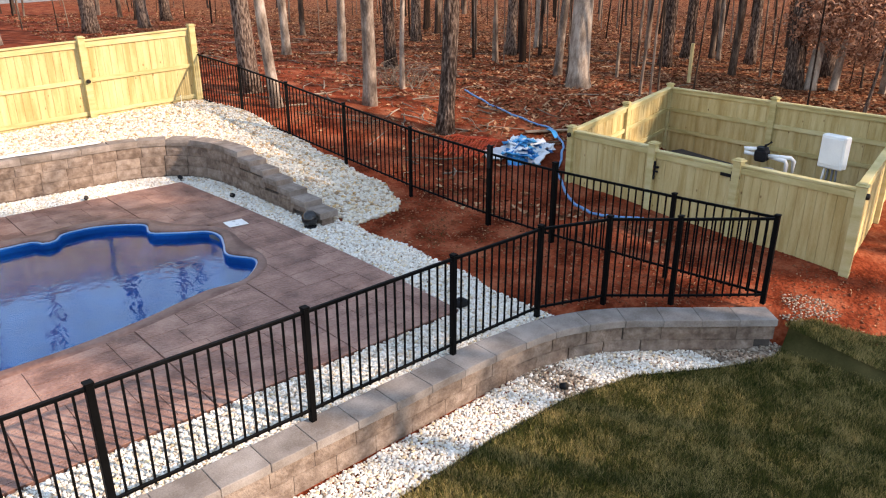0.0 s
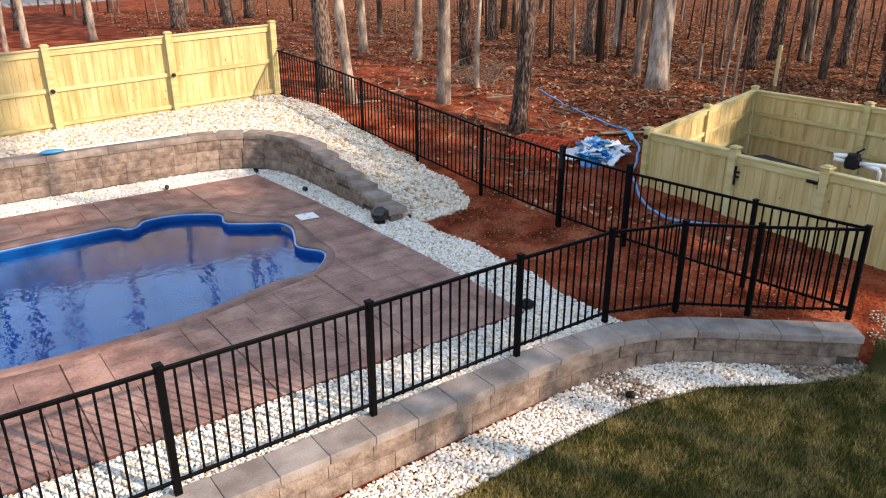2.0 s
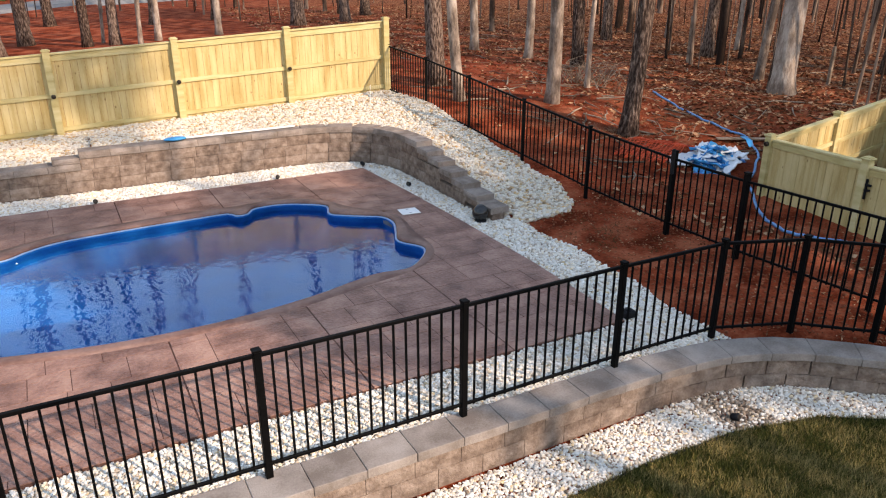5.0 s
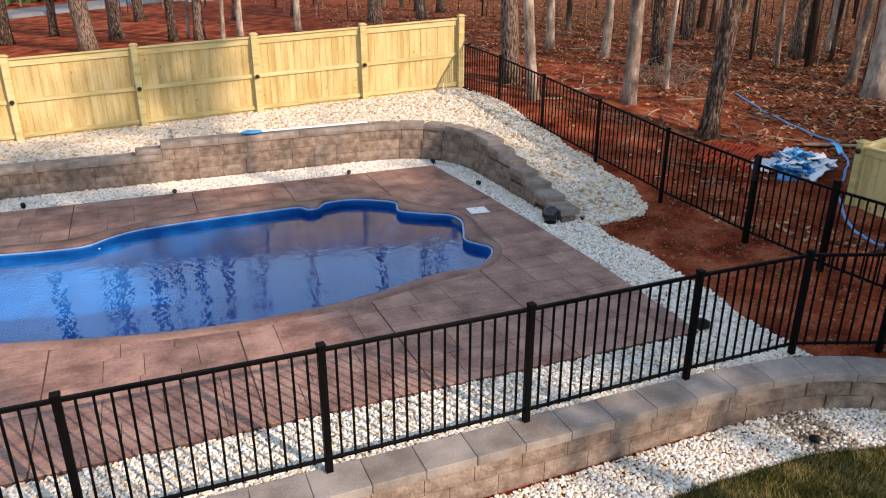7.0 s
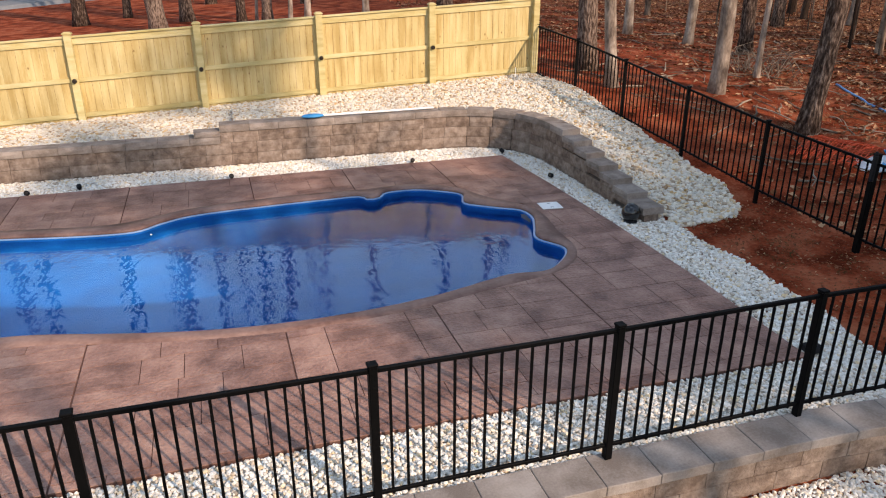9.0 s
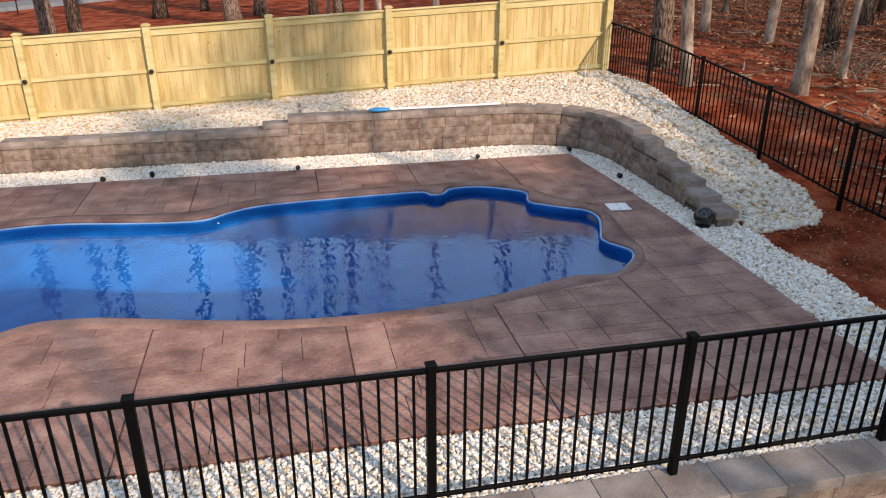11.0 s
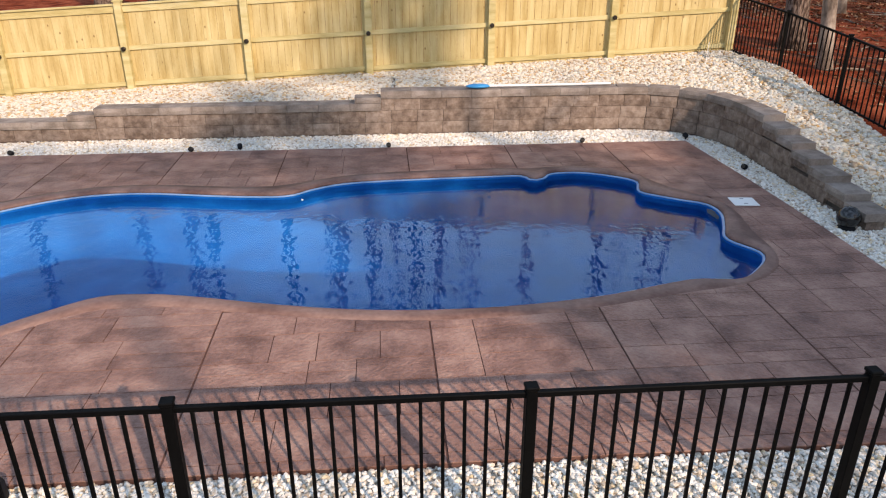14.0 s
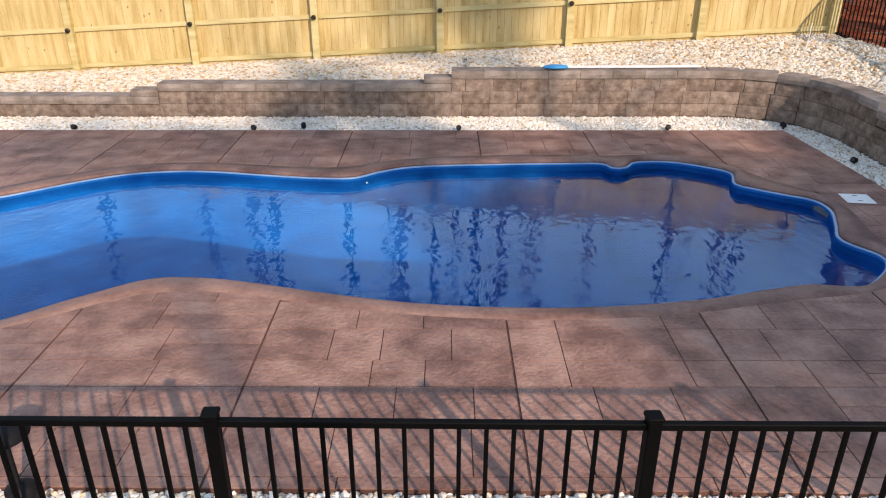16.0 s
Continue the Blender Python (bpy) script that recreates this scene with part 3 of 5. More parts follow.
halves = [mesh_of("block", split_block(L / 2, COURSE, 0.24, 20 + i), BLOCK) for i in range(2)]
at, total = far_at, far_total


STEP_Y = -1.35  # where the wall begins to step down


def far_top(s):
    (x, y), a = at(s)
    if y > STEP_Y:
        return wall_top(x)
    k = min(5, int((STEP_Y - y) / 0.46))
    return 0.66 - 0.092 * k


wall_far = tagged(new("retaining_wall"), "tan concrete block retaining wall curving and stepping down beside the pool deck", "wall", kind="structure")
rnd = random.Random(9)
step_s = next(s for s in np.arange(total - 8, total, 0.01) if at(s)[0][1] < STEP_Y)
run_starts = (0.0, 15.4 - 10.1, 15.4 - 5.22)  # where each further course begins
for course in range(3):
    z = COURSE * course
    s = run_starts[course]
    first = True
    while s < step_s - 0.02:
        n = min(L / 2 if first and course != 1 else L, step_s - s)
        first = False
        p, a = at(s + n / 2)
        me = rnd.choice(blocks) if n > L - 0.01 else rnd.choice(halves) if abs(n - L / 2) < 0.01 else mesh_of("block", split_block(n, COURSE, 0.24, 33), BLOCK)
        piece("block", me, wall_far, pose(p[0], p[1], z, 0, 0, a))
        s += n
bases = [mesh_of("block", split_block(L, 0.155, 0.24, 40 + i), BLOCK) for i in range(2)]
s = 0.3
while s < total - 0.2:
    p, a = at(s + L / 2)
    piece("block", rnd.choice(bases), wall_far, pose(p[0], p[1], -0.16, 0, 0, a))
    s += L
caps = {}
half_high = mesh_of("block", split_block(0.46, 0.11, 0.24, 50), BLOCK)
for course in range(3):
    z = COURSE * course
    end = next((s for s in np.arange(step_s, total, 0.005) if far_top(s) - 0.11 < z + COURSE - 0.005), total)
    s = step_s
    while s < end - 0.03:
        n = min(L * (0.6 if course == 1 and s == step_s else 1), end - s)
        p, a = at(s + n / 2)
        piece("block", mesh_of("block", split_block(n, COURSE, 0.24, 70 + course), BLOCK), wall_far, pose(p[0], p[1], z, 0, 0, a))
        s += n
cap_runs = []
for s0, s1 in zip(run_starts, run_starts[1:] + (step_s,)):
    n = round((s1 - s0) / (L * 1.15))
    cap_runs += [(s0 + (s1 - s0) * k / n, round((s1 - s0) / n, 3)) for k in range(n)]
cap_runs += [(s, 0.46) for s in np.arange(step_s, total - 0.05, 0.46)]
for s, w in cap_runs:
    (x, y), a = at(s + w / 2)
    top = far_top(s + w / 2)
    if s < step_s:
        courses = int((top - 0.08) / COURSE)
        h = round(top - COURSE * courses, 3)
    else:
        h = 0.11
    key = (h, w)
    if key not in caps:
        caps[key] = [mesh_of("cap_stone", split_block(w, h, 0.36, 60 + i, 0.008), FARCAP) for i in range(3)]
    p, a = at(s + w / 2)
    if s >= step_s and (top - 0.11) % COURSE > 0.05:  # a half-height block under the cap
        piece("block", half_high, wall_far, pose(p[0], p[1], top - 0.22, 0, 0, a))
    n = Vector((math.sin(radians(a)), -math.cos(radians(a)))) * 0.03
    piece("cap_stone", rnd.choice(caps[key]), wall_far, pose(p[0] + n.x, p[1] + n.y, top - h, 0, 0, a))
step_stones = [mesh_of("cap_stone", split_block(0.46, 0.105, 0.30, 90 + i, 0.008), FARCAP) for i in range(2)]
for k, s0 in enumerate(run_starts[1:]):  # thin stones that ease each step of the wall's top
    p, a = at(s0 - 0.23)
    piece("cap_stone", step_stones[k], wall_far, pose(p[0], p[1] - 0.02, wall_top(p[0]) + 0.001, 0, 0, a))
bm = bmesh.new()
rows = []
for s in np.linspace(0, total - 0.03, 140):
    p, a = at(s)
    n = Vector((-math.sin(radians(a)), math.cos(radians(a))))
    t = min(far_top(s), far_top(min(s + 0.3, total)), far_top(max(s - 0.3, 0))) - 0.12
    rows.append([bm.verts.new((p[0] + n.x * d, p[1] + n.y * d, z)) for d, z in ((0.06, -0.2), (0.06, t), (0.22, t), (0.22, -0.2))])
for a, b in zip(rows, rows[1:]):
    for k in range(3):
        bm.faces.new((a[k], b[k], b[k + 1], a[k + 1]))
bm.faces.new(rows[0])
bm.faces.new(rows[-1][::-1])
bmesh.ops.recalc_face_normals(bm, faces=bm.faces)
part("core", bm, CORE, wall_far)

wall_near = tagged(new("garden_wall"), "low tan concrete block wall with flat grey caps under the metal fence", "wall", kind="structure")
near_pts = [(-13.5, -8.99), (-7.5, -9.00), (-0.6, -9.04), (0.50, -9.13), (1.26, -9.47), (1.83, -10.00), (2.74, -10.82)]
at2, total2 = walk_line(rounded(near_pts, 0.6))
nb = [mesh_of("block", split_block(0.47, COURSE, 0.26, 80 + i), BLOCK) for i in range(5)]
for course in range(3):
    z = -0.088 - COURSE * (course + 1)
    s = total2 - 0.47 * int(total2 / 0.47) + (0.0 if course % 2 else 0.235) - 0.235
    while s < total2 - 0.4:
        p, a = at2(min(s + 0.235, total2))
        n = Vector((-math.sin(radians(a)), math.cos(radians(a)))) * 0.035
        piece("block", rnd.choice(nb), wall_near, pose(p[0] + n.x, p[1] + n.y, z, 0, 0, a))
        s += 0.47


def swept_cap(s0, s1, seed):
    """A flat cap stone that follows the wall's curve."""
    q = random.Random(seed)
    bm = bmesh.new()
    top, low = [], []
    for d, inset in ((-0.015, 0.003), (0.36, 0.0)):
        tr, lr = [], []
        for k in range(4):
            s = s0 + 0.002 + (s1 - s0 - 0.004) * k / 3
            p, a = at2(s)
            n = Vector((-math.sin(radians(a)), math.cos(radians(a)))) * (d + q.uniform(-0.004, 0.004))
            tr.append(bm.verts.new((p[0] + n.x, p[1] + n.y, q.uniform(-0.003, 0.003))))
            lr.append(bm.verts.new((p[0] + n.x, p[1] + n.y, -0.088)))
        top.append(tr)
        low.append(lr)
    for k in range(3):
        bm.faces.new((top[0][k], top[0][k + 1], top[1][k + 1], top[1][k]))
        bm.faces.new((low[0][k], low[0][k + 1], top[0][k + 1], top[0][k]))
        bm.faces.new((top[1][k], top[1][k + 1], low[1][k + 1], low[1][k]))
    bm.faces.new((low[0][0], top[0][0], top[1][0], low[1][0]))
    bm.faces.new((top[0][3], low[0][3], low[1][3], top[1][3]))
    bmesh.ops.recalc_face_normals(bm, faces=bm.faces)
    sharp = [e for e in bm.edges if len(e.link_faces) == 2 and e.calc_face_angle(0) > 0.8]
    bmesh.ops.bevel(bm, geom=sharp, offset=0.006, segments=1, affect="EDGES", profile=0.5)
    return bm


s, k = total2 - 0.47 * int(total2 / 0.47), 0
while s < total2 - 0.05:
    part("cap_stone", swept_cap(s, min(s + 0.47, total2), k), CAPSTONE, wall_near)
    s, k = s + 0.47, k + 1
bm = bmesh.new()
rows = []
for s in np.linspace(0, total2 - 0.02, 120):
    p, a = at2(s)
    n = Vector((-math.sin(radians(a)), math.cos(radians(a))))
    rows.append([bm.verts.new((p[0] + n.x * d, p[1] + n.y * d, z)) for d, z in ((0.08, -1.0), (0.08, -0.06), (0.33, -0.06), (0.33, -1.0))])
for a, b in zip(rows, rows[1:]):
    for k in range(3):
        bm.faces.new((a[k], b[k], b[k + 1], a[k + 1]))
bm.faces.new(rows[0])
bm.faces.new(rows[-1][::-1])
bmesh.ops.recalc_face_normals(bm, faces=bm.faces)
part("core", bm, CORE, wall_near)


# ---- metal fences ----
bm = bmesh.new()
box(bm, (0.019, 0.019, 1.06), (0, 0, 0.53), 0.002)
PICKET = mesh_of("picket", bm, BLACK)


def metal_post(x, y, z0, z1, rz=0.0, size=0.06, label="black aluminium fence post with a flat cap"):
    t = thing("fence_post", (x, y, z0), label, "post", "metal fence posts", rz=rz)
    b = bmesh.new()
    box(b, (size, size, z1 - z0 - 0.02), (0, 0, (z1 - z0 - 0.02) / 2), 0.004)
    stem = part("post", b, BLACK, t)
    b = bmesh.new()
    box(b, (size + 0.012, size + 0.012, 0.022), (0, 0, z1 - z0 - 0.012), 0.005)
    part("cap", b, BLACK, stem)
    return t


def metal_panel(a, b, za, zb, gap=0.113, name="metal_fence", label="black aluminium fence panel with plain upright pickets", height=1.09):
    """a, b: the posts' places; za, zb: the top rail's height at each."""
    a, b = Vector(a), Vector(b)
    d = b - a
    n = d.length
    rz = math.degrees(math.atan2(d.y, d.x))
    t = thing(name, (a.x, a.y, za), label, "fence", "metal fence panels", rz=rz)
    slope = (zb - za) / n
    for nm, dz, h, wd in (("top_rail", -0.017, 0.034, 0.034), ("bottom_rail", -height + 0.05, 0.03, 0.028)):
        r = bmesh.new()
        box(r, (n - 0.05, wd, h), (n / 2, 0, dz), 0.004)
        for v in r.verts:
            v.co.z += v.co.x * slope
        part(nm, r, BLACK, t)
    count = max(2, round(n / gap) - 1)
    for i in range(count):
        x = n * (i + 1) / (count + 1)
        piece("picket", PICKET, t, pose(x, 0, x * slope - height + 0.02, 0, 0, 0))
    return t


near_posts = [(-13.67, -8.66), (-11.83, -8.67), (-9.99, -8.68), (-8.15, -8.69), (-6.31, -8.70), (-4.47, -8.72), (-2.62, -8.73), (-0.77, -8.72), (0.63, -8.75), (1.52, -9.10), (2.15, -9.69), (3.04, -10.48)]
for (x, y) in near_posts:
    metal_post(x, y, -0.002, 1.205, 3.0, label="black aluminium fence post with a flat cap, on the block wall")
for a, b in zip(near_posts, near_posts[1:]):
    metal_panel(a, b, 1.165, 1.165)
side = [(2.80, 2.13, 0.98), (1.11, 1.99, 0.93), (-0.58, 1.79, 0.66), (-2.37, 1.57, 0.32), (-4.15, 1.36, 0.06), (-5.96, 1.22, -0.05), (-7.22, 1.17, -0.05), (-9.13, 1.16, -0.10), (-10.47, 1.17, -0.12)]
for i, (y, zt, zb) in enumerate(side[:-1]):
    gate_post = i in (5, 6)
    metal_post(side_x(y), y, zb, zt + (0.12 if gate_post else 0.04), -4.9, 0.075 if gate_post else 0.055, "black aluminium gate post, thicker than the fence posts" if gate_post else "black aluminium fence post with a flat cap, in red clay")
for i, ((ya, za, _), (yb, zb, _)) in enumerate(zip(side, side[1:])):
    nm = "metal_gate" if i == 5 else "metal_fence"
    metal_panel((side_x(ya), ya), (side_x(yb), yb), za, zb, name=nm, label="black aluminium gate between thick posts, shut" if i == 5 else "black aluminium fence panel stepping down the slope")
latch = thing("gate_latch", (side_x(-5.98) - 0.03, -5.98, 0.98), "black upright gate latch on the gate post", "latch")
bm = bmesh.new()
box(bm, (0.05, 0.06, 0.34), (-0.02, 0.0, 0.17), 0.01)
part("body", bm, BLACKPLASTIC, latch)
bm = bmesh.new()
lathe(bm, [(0.022, 0), (0.026, 0.02), (0.018, 0.05)], (-0.02, 0, 0.34), 12)
part("knob", bm, BLACKPLASTIC, latch)


# ---- timber fences ----
def board_mesh(width, height, seed, name="board"):
    b = bmesh.new()
    box(b, (width - 0.004, 0.016, height), (0, 0, height / 2), 0.002)
    q = random.Random(seed)
    for v in b.verts:
        v.co.y += q.uniform(-0.0015, 0.0015)
    return mesh_of(name, b, PINE)


def timber_bay(a, b, za, zb, height, rails, name="timber_fence", label="", group="timber fence bays", face=1, cap=True, gap=0.14):
    """A bay of boards between posts. za, zb: the top at each end. rails: heights below the top. face 1: rails on the side right of the way from a to b."""
    a, b = Vector(a), Vector(b)
    d = b - a
    n = d.length
    rz = math.degrees(math.atan2(d.y, d.x))
    t = thing(name, (a.x, a.y, za), label, "fence", group, rz=rz)
    slope = (zb - za) / n
    count = round(n / gap)
    w = n / count
    ms = [board_mesh(w, height - 0.03, 7 * i + count) for i in range(2)]
    q = random.Random(int(n * 1000) + int(za * 100))
    for i in range(count):
        x = (i + 0.5) * w
        piece("board", ms[i % 2], t, pose(x, q.uniform(-0.003, 0.003), x * slope - height + q.uniform(-0.008, 0.004), 0, 0, 0))
    for dz, h, thick in rails:
        r = bmesh.new()
        box(r, (n - 0.01, thick, h), (n / 2, -face * (0.011 + thick / 2), -dz), 0.003)
        for v in r.verts:
            v.co.z += v.co.x * slope
        part("rail", r, PINERAIL, t)
    if cap:
        r = bmesh.new()
        box(r, (n + 0.0, 0.12, 0.034), (n / 2, -face * 0.02, -0.012), 0.004)
        for v in r.verts:
            v.co.z += v.co.x * slope
        part("cap_rail", r, PINERAIL, t)
    return t


def timber_post(x, y, z0, z1, rz=0, label="square pine fence post with a small cap", light=None, size=0.095):
    t = thing("timber_post", (x, y, z0), label, "post", "timber fence posts", rz=rz)
    b = bmesh.new()
    box(b, (size, size, z1 - z0), (0, 0, (z1 - z0) / 2), 0.004)
    stem = part("post", b, PINERAIL, t)
    b = bmesh.new()
    box(b, (size + 0.04, size + 0.04, 0.03), (0, 0, z1 - z0 + 0.015), 0.01)
    box(b, (size - 0.01, size - 0.01, 0.02), (0, 0, z1 - z0 + 0.038), 0.009)
    part("cap", b, PINERAIL, stem)
    if light is not None:
        b = bmesh.new()
        lathe(b, [(0.03, 0), (0.045, 0.012), (0.045, 0.05), (0.03, 0.062)], sides=14)
        part("post_light", b, DARKBRONZE, t, "small dark bronze light on the post", at=Matrix.Translation(light[0]) @ pose(0, 0, 0, light[1][0], light[1][1], 0))
    return t


post_x = [1.88, -0.53, -2.97, -5.42, -7.83, -10.25, -12.7, -15.14]
for x in post_x:
    y = fence_y(x)
    top = fence_top(x)
    zg = top - 1.78
    timber_post(x, y - 0.07, zg, top + 0.04, -2.8, light=((0, -0.07, top - 0.84 - zg), (90, 0)) if x < 1 else None, size=0.135)
for a, b in zip(post_x[::-1], post_x[::-1][1:]):
    timber_bay((a, fence_y(a)), (b, fence_y(b)), fence_top(a), fence_top(b), 1.68, [(0.09, 0.14, 0.03), (0.84, 0.085, 0.036), (1.54, 0.085, 0.036)], label="tall new pine board fence bay, dappled with sun, behind white stones")


# ---- pump enclosure ----
def lerp(a, b, t):
    return tuple(p + (q - p) * t for p, q in zip(a, b))


FL, FR, BL, BR = (5.45, -5.48, 1.12), (4.93, -10.78, 1.20), (10.30, -4.65, 1.33), (9.77, -9.95, 1.38)
runs = [(FL, FR, (0, 0.355, 0.655, 1)), (BL, FL, (0, 0.5, 1)), (BR, BL, (0, 0.5, 1)), (FR, BR, (0, 0.5, 1))]
for k, (a, b, stops) in enumerate(runs):
    pts = [lerp(a, b, t) for t in stops]
    for i, (p, q) in enumerate(zip(pts, pts[1:])):
        gate = k == 0 and i == 1
        bay = timber_bay(p[:2], q[:2], p[2] - (0.05 if gate else 0), q[2] - (0.05 if gate else 0), (1.32 if k == 0 else 1.7) if not gate else 1.16,
                         [(0.07, 0.09, 0.036), (0.52, 0.085, 0.036), (1.0, 0.085, 0.036)], name="enclosure_gate" if gate else "enclosure_fence",
                         label="shut pine board gate of the pump enclosure" if gate else "low new pine board fence around the pool pump", group="pump enclosure fences", face=-1)
        r = bmesh.new()
        n = (Vector(q[:2]) - Vector(p[:2])).length
        box(r, (n - 0.11, 0.02, 0.10), (n / 2, -0.022, -0.085), 0.003)
        for v in r.verts:
            v.co.z += v.co.x * (q[2] - p[2]) / n
        part("trim_board", r, PINERAIL, bay)
        if gate:
            r = bmesh.new()
            box(r, (0.035, 0.03, 0.32), (0.10, -0.045, -0.34), 0.005)
            box(r, (0.24, 0.025, 0.035), (0.07, -0.055, -0.27), 0.005)
            box(r, (0.12, 0.03, 0.03), (0.12, -0.055, -0.35), 0.005)
            part("gate_handle", r, BLACKPLASTIC, bay, "black thumb latch")
            r = bmesh.new()
            box(r, (0.34, 0.014, 0.055), (n - 0.08, -0.05, -0.12), 0.004)
            box(r, (0.08, 0.025, 0.16), (n - 0.02, -0.06, -0.12), 0.004)
            part("hinge", r, BLACKPLASTIC, bay, "black strap hinge")
    for i, p in enumerate(pts[:-1]):
        nm = timber_post(p[0] - 0.02, p[1] - 0.02, p[2] - 1.5, p[2] + 0.05, math.degrees(math.atan2(b[1] - a[1], b[0] - a[0])), "square pine post of the pump enclosure with a flat cap", size=0.13,
                         light=((0, -0.05, 1.42), (90, 0)) if i == 0 and k in (0, 3) else None)

pump = thing("pool_pump", (6.6, -8.8, -0.2), "grey pool filter with a black valve and white pipes", "pump")
bm = bmesh.new()
lathe(bm, [(0.30, 0.0), (0.32, 0.05), (0.32, 0.75), (0.27, 0.88), (0.12, 0.96), (0.10, 1.0)], sides=24)
part("tank", bm, GREYPLASTIC, pump, "dark grey filter tank", smooth=True)
bm = bmesh.new()
box(bm, (0.20, 0.20, 0.20), (-0.28, 0.02, 1.28), 0.03)
lathe(bm, [(0.10, 0), (0.09, 0.04)], (-0.28, 0.02, 1.38), 12)
tube(bm, [(-0.28, 0.02, 1.40), (-0.25, -0.10, 1.52)], 0.014)
valve_body = part("valve", bm, BLACKPLASTIC, pump, "black multiport valve")
bm = bmesh.new()
box(bm, (0.16, 0.03, 0.02), (-0.27, -0.04, 1.47), 0.006)
part("handle", bm, BLACKPLASTIC, valve_body)
for pts in ([(-0.30, 0.10, 1.28), (-0.36, 0.28, 1.30), (-0.34, 0.30, 1.36), (-0.30, 0.06, 1.38)], [(-0.26, -0.08, 1.28), (-0.18, -0.42, 1.29), (-0.14, -0.46, 1.24), (-0.14, -0.46, 0.45)], [(-0.22, -0.10, 1.26), (-0.24, -0.36, 1.24), (-0.22, -0.38, 1.18), (-0.22, -0.38, 0.45)]):
    bm = bmesh.new()
    tube(bm, pts, 0.035, 12)
    part("pipe", bm, PVC, pump, "white plastic pipe", smooth=True)

heater = thing("control_box", (6.2, -9.93, -0.22), "white control box on a post above grey conduits", "box", rz=78)
bm = bmesh.new()
box(bm, (0.40, 0.16, 0.52), (0, 0, 1.58), 0.02)
case = part("box", bm, WHITE, heater)
bm = bmesh.new()
box(bm, (0.34, 0.012, 0.42), (0, 0.086, 1.59), 0.006)
part("door", bm, WHITE, case)
bm = bmesh.new()
box(bm, (0.09, 0.09, 1.42), (0, -0.05, 0.71), 0.004)
part("post", bm, PINERAIL, heater)
for dx in (-0.1, -0.04, 0.03, 0.09):
    bm = bmesh.new()
    tube(bm, [(dx, 0.02, 1.34), (dx * 1.2, 0.03, 1.1), (dx * 1.6, 0.1, 0.5), (dx * 2, 0.2, 0.1)], 0.018, 8)
    part("conduit", bm, GREYPLASTIC if dx < 0.05 else WHITE, heater, "", smooth=True)

pad = tagged(new("concrete_pad"), "grey concrete pad inside the pump enclosure", "pad", kind="structure")
bm = bmesh.new()
corners = [lerp(lerp(FL[:2], FR[:2], u), lerp(BL[:2], BR[:2], u), w) for u, w in ((0.06, 0.07), (0.94, 0.07), (0.94, 0.93), (0.06, 0.93))]
lows = [bm.verts.new((x, y, -0.3)) for x, y in corners]
tops = [bm.verts.new((x, y, -0.14)) for x, y in corners]
bm.faces.new(tops)
for k in range(4):
    bm.faces.new((lows[k], lows[(k + 1) % 4], tops[(k + 1) % 4], tops[k]))
bmesh.ops.recalc_face_normals(bm, faces=bm.faces)
part("slab", bm, JOINT, pad)
cover = thing("equipment_cover", (8.15, -6.65, -0.14), "flat dark grey equipment cover inside the enclosure", "cover", rz=-16)
bm = bmesh.new()
box(bm, (0.7, 1.5, 0.08), (0, 0, 0.42), 0.02)
part("lid", bm, BLACKPLASTIC, cover)
bm = bmesh.new()
box(bm, (0.6, 1.35, 0.40), (0, 0, 0.20), 0.02)
part("body", bm, GREYPLASTIC, cover)


# ---- stones ----
def ico(level):
    b = bmesh.new()
    bmesh.ops.create_icosphere(b, subdivisions=level, radius=1.0)
    v = np.array([p.co[:] for p in b.verts])
    f = np.array([[q.index for q in t.verts] for t in b.faces])
    b.free()
    return v, f


ICO = {1: ico(1), 2: ico(2)}


def stones(name, places, sizes, mat, label, level=1, flat=0.72, seed=1, round_=True, jag=0.22):
    """Many loose stones in one mesh; places (n, 3) are their feet."""
    g = np.random.default_rng(seed)
    base, fc = ICO[level]
    n = len(places)
    kinds = [base * (1 + g.uniform(-jag, jag, (len(base), 1))) for _ in range(8)]
    v = np.stack([kinds[i] for i in g.integers(0, 8, n)])
    sc = np.stack([g.uniform(0.8, 1.35, n), g.uniform(0.75, 1.1, n), g.uniform(flat * 0.8, flat * 1.25, n)], 1) * sizes[:, None]
    v = v * sc[:, None, :]
    tilt = g.normal(0, 0.35, n)
    c, s = np.cos(tilt)[:, None], np.sin(tilt)[:, None]
    v = np.stack([v[..., 0], v[..., 1] * c - v[..., 2] * s, v[..., 1] * s + v[..., 2] * c], -1)
    a = g.uniform(0, 2 * math.pi, n)
    c, s = np.cos(a)[:, None], np.sin(a)[:, None]
    v = np.stack([v[..., 0] * c - v[..., 1] * s, v[..., 0] * s + v[..., 1] * c, v[..., 2]], -1)
    v = v + np.asarray(places)[:, None, :]
    fcs = fc[None] + (np.arange(n) * len(base))[:, None, None]
    return tagged(sheet(name, v.reshape(-1, 3), fcs.reshape(-1, 3), mat, smooth=round_), label, "stones", kind="stuff")


def scatter(x0, x1, y0, y1, gap, inside, lift, seed):
    g = np.random.default_rng(seed)
    out = []
    for x in np.arange(x0, x1, gap):
        for y in np.arange(y0, y1, gap):
            px, py = x + g.uniform(-0.55, 0.55) * gap, y + g.uniform(-0.55, 0.55) * gap
            if inside(px, py):
                out.append((px, py, lift(px, py) + g.uniform(-0.008, 0.012)))
    return np.array(out)


def near_bed(x, y):
    return near_wall_y(x) - 0.02 < y < (deck_near(x) - 0.01 if x < 0.06 else -7.6 if x < 0.85 else -99)


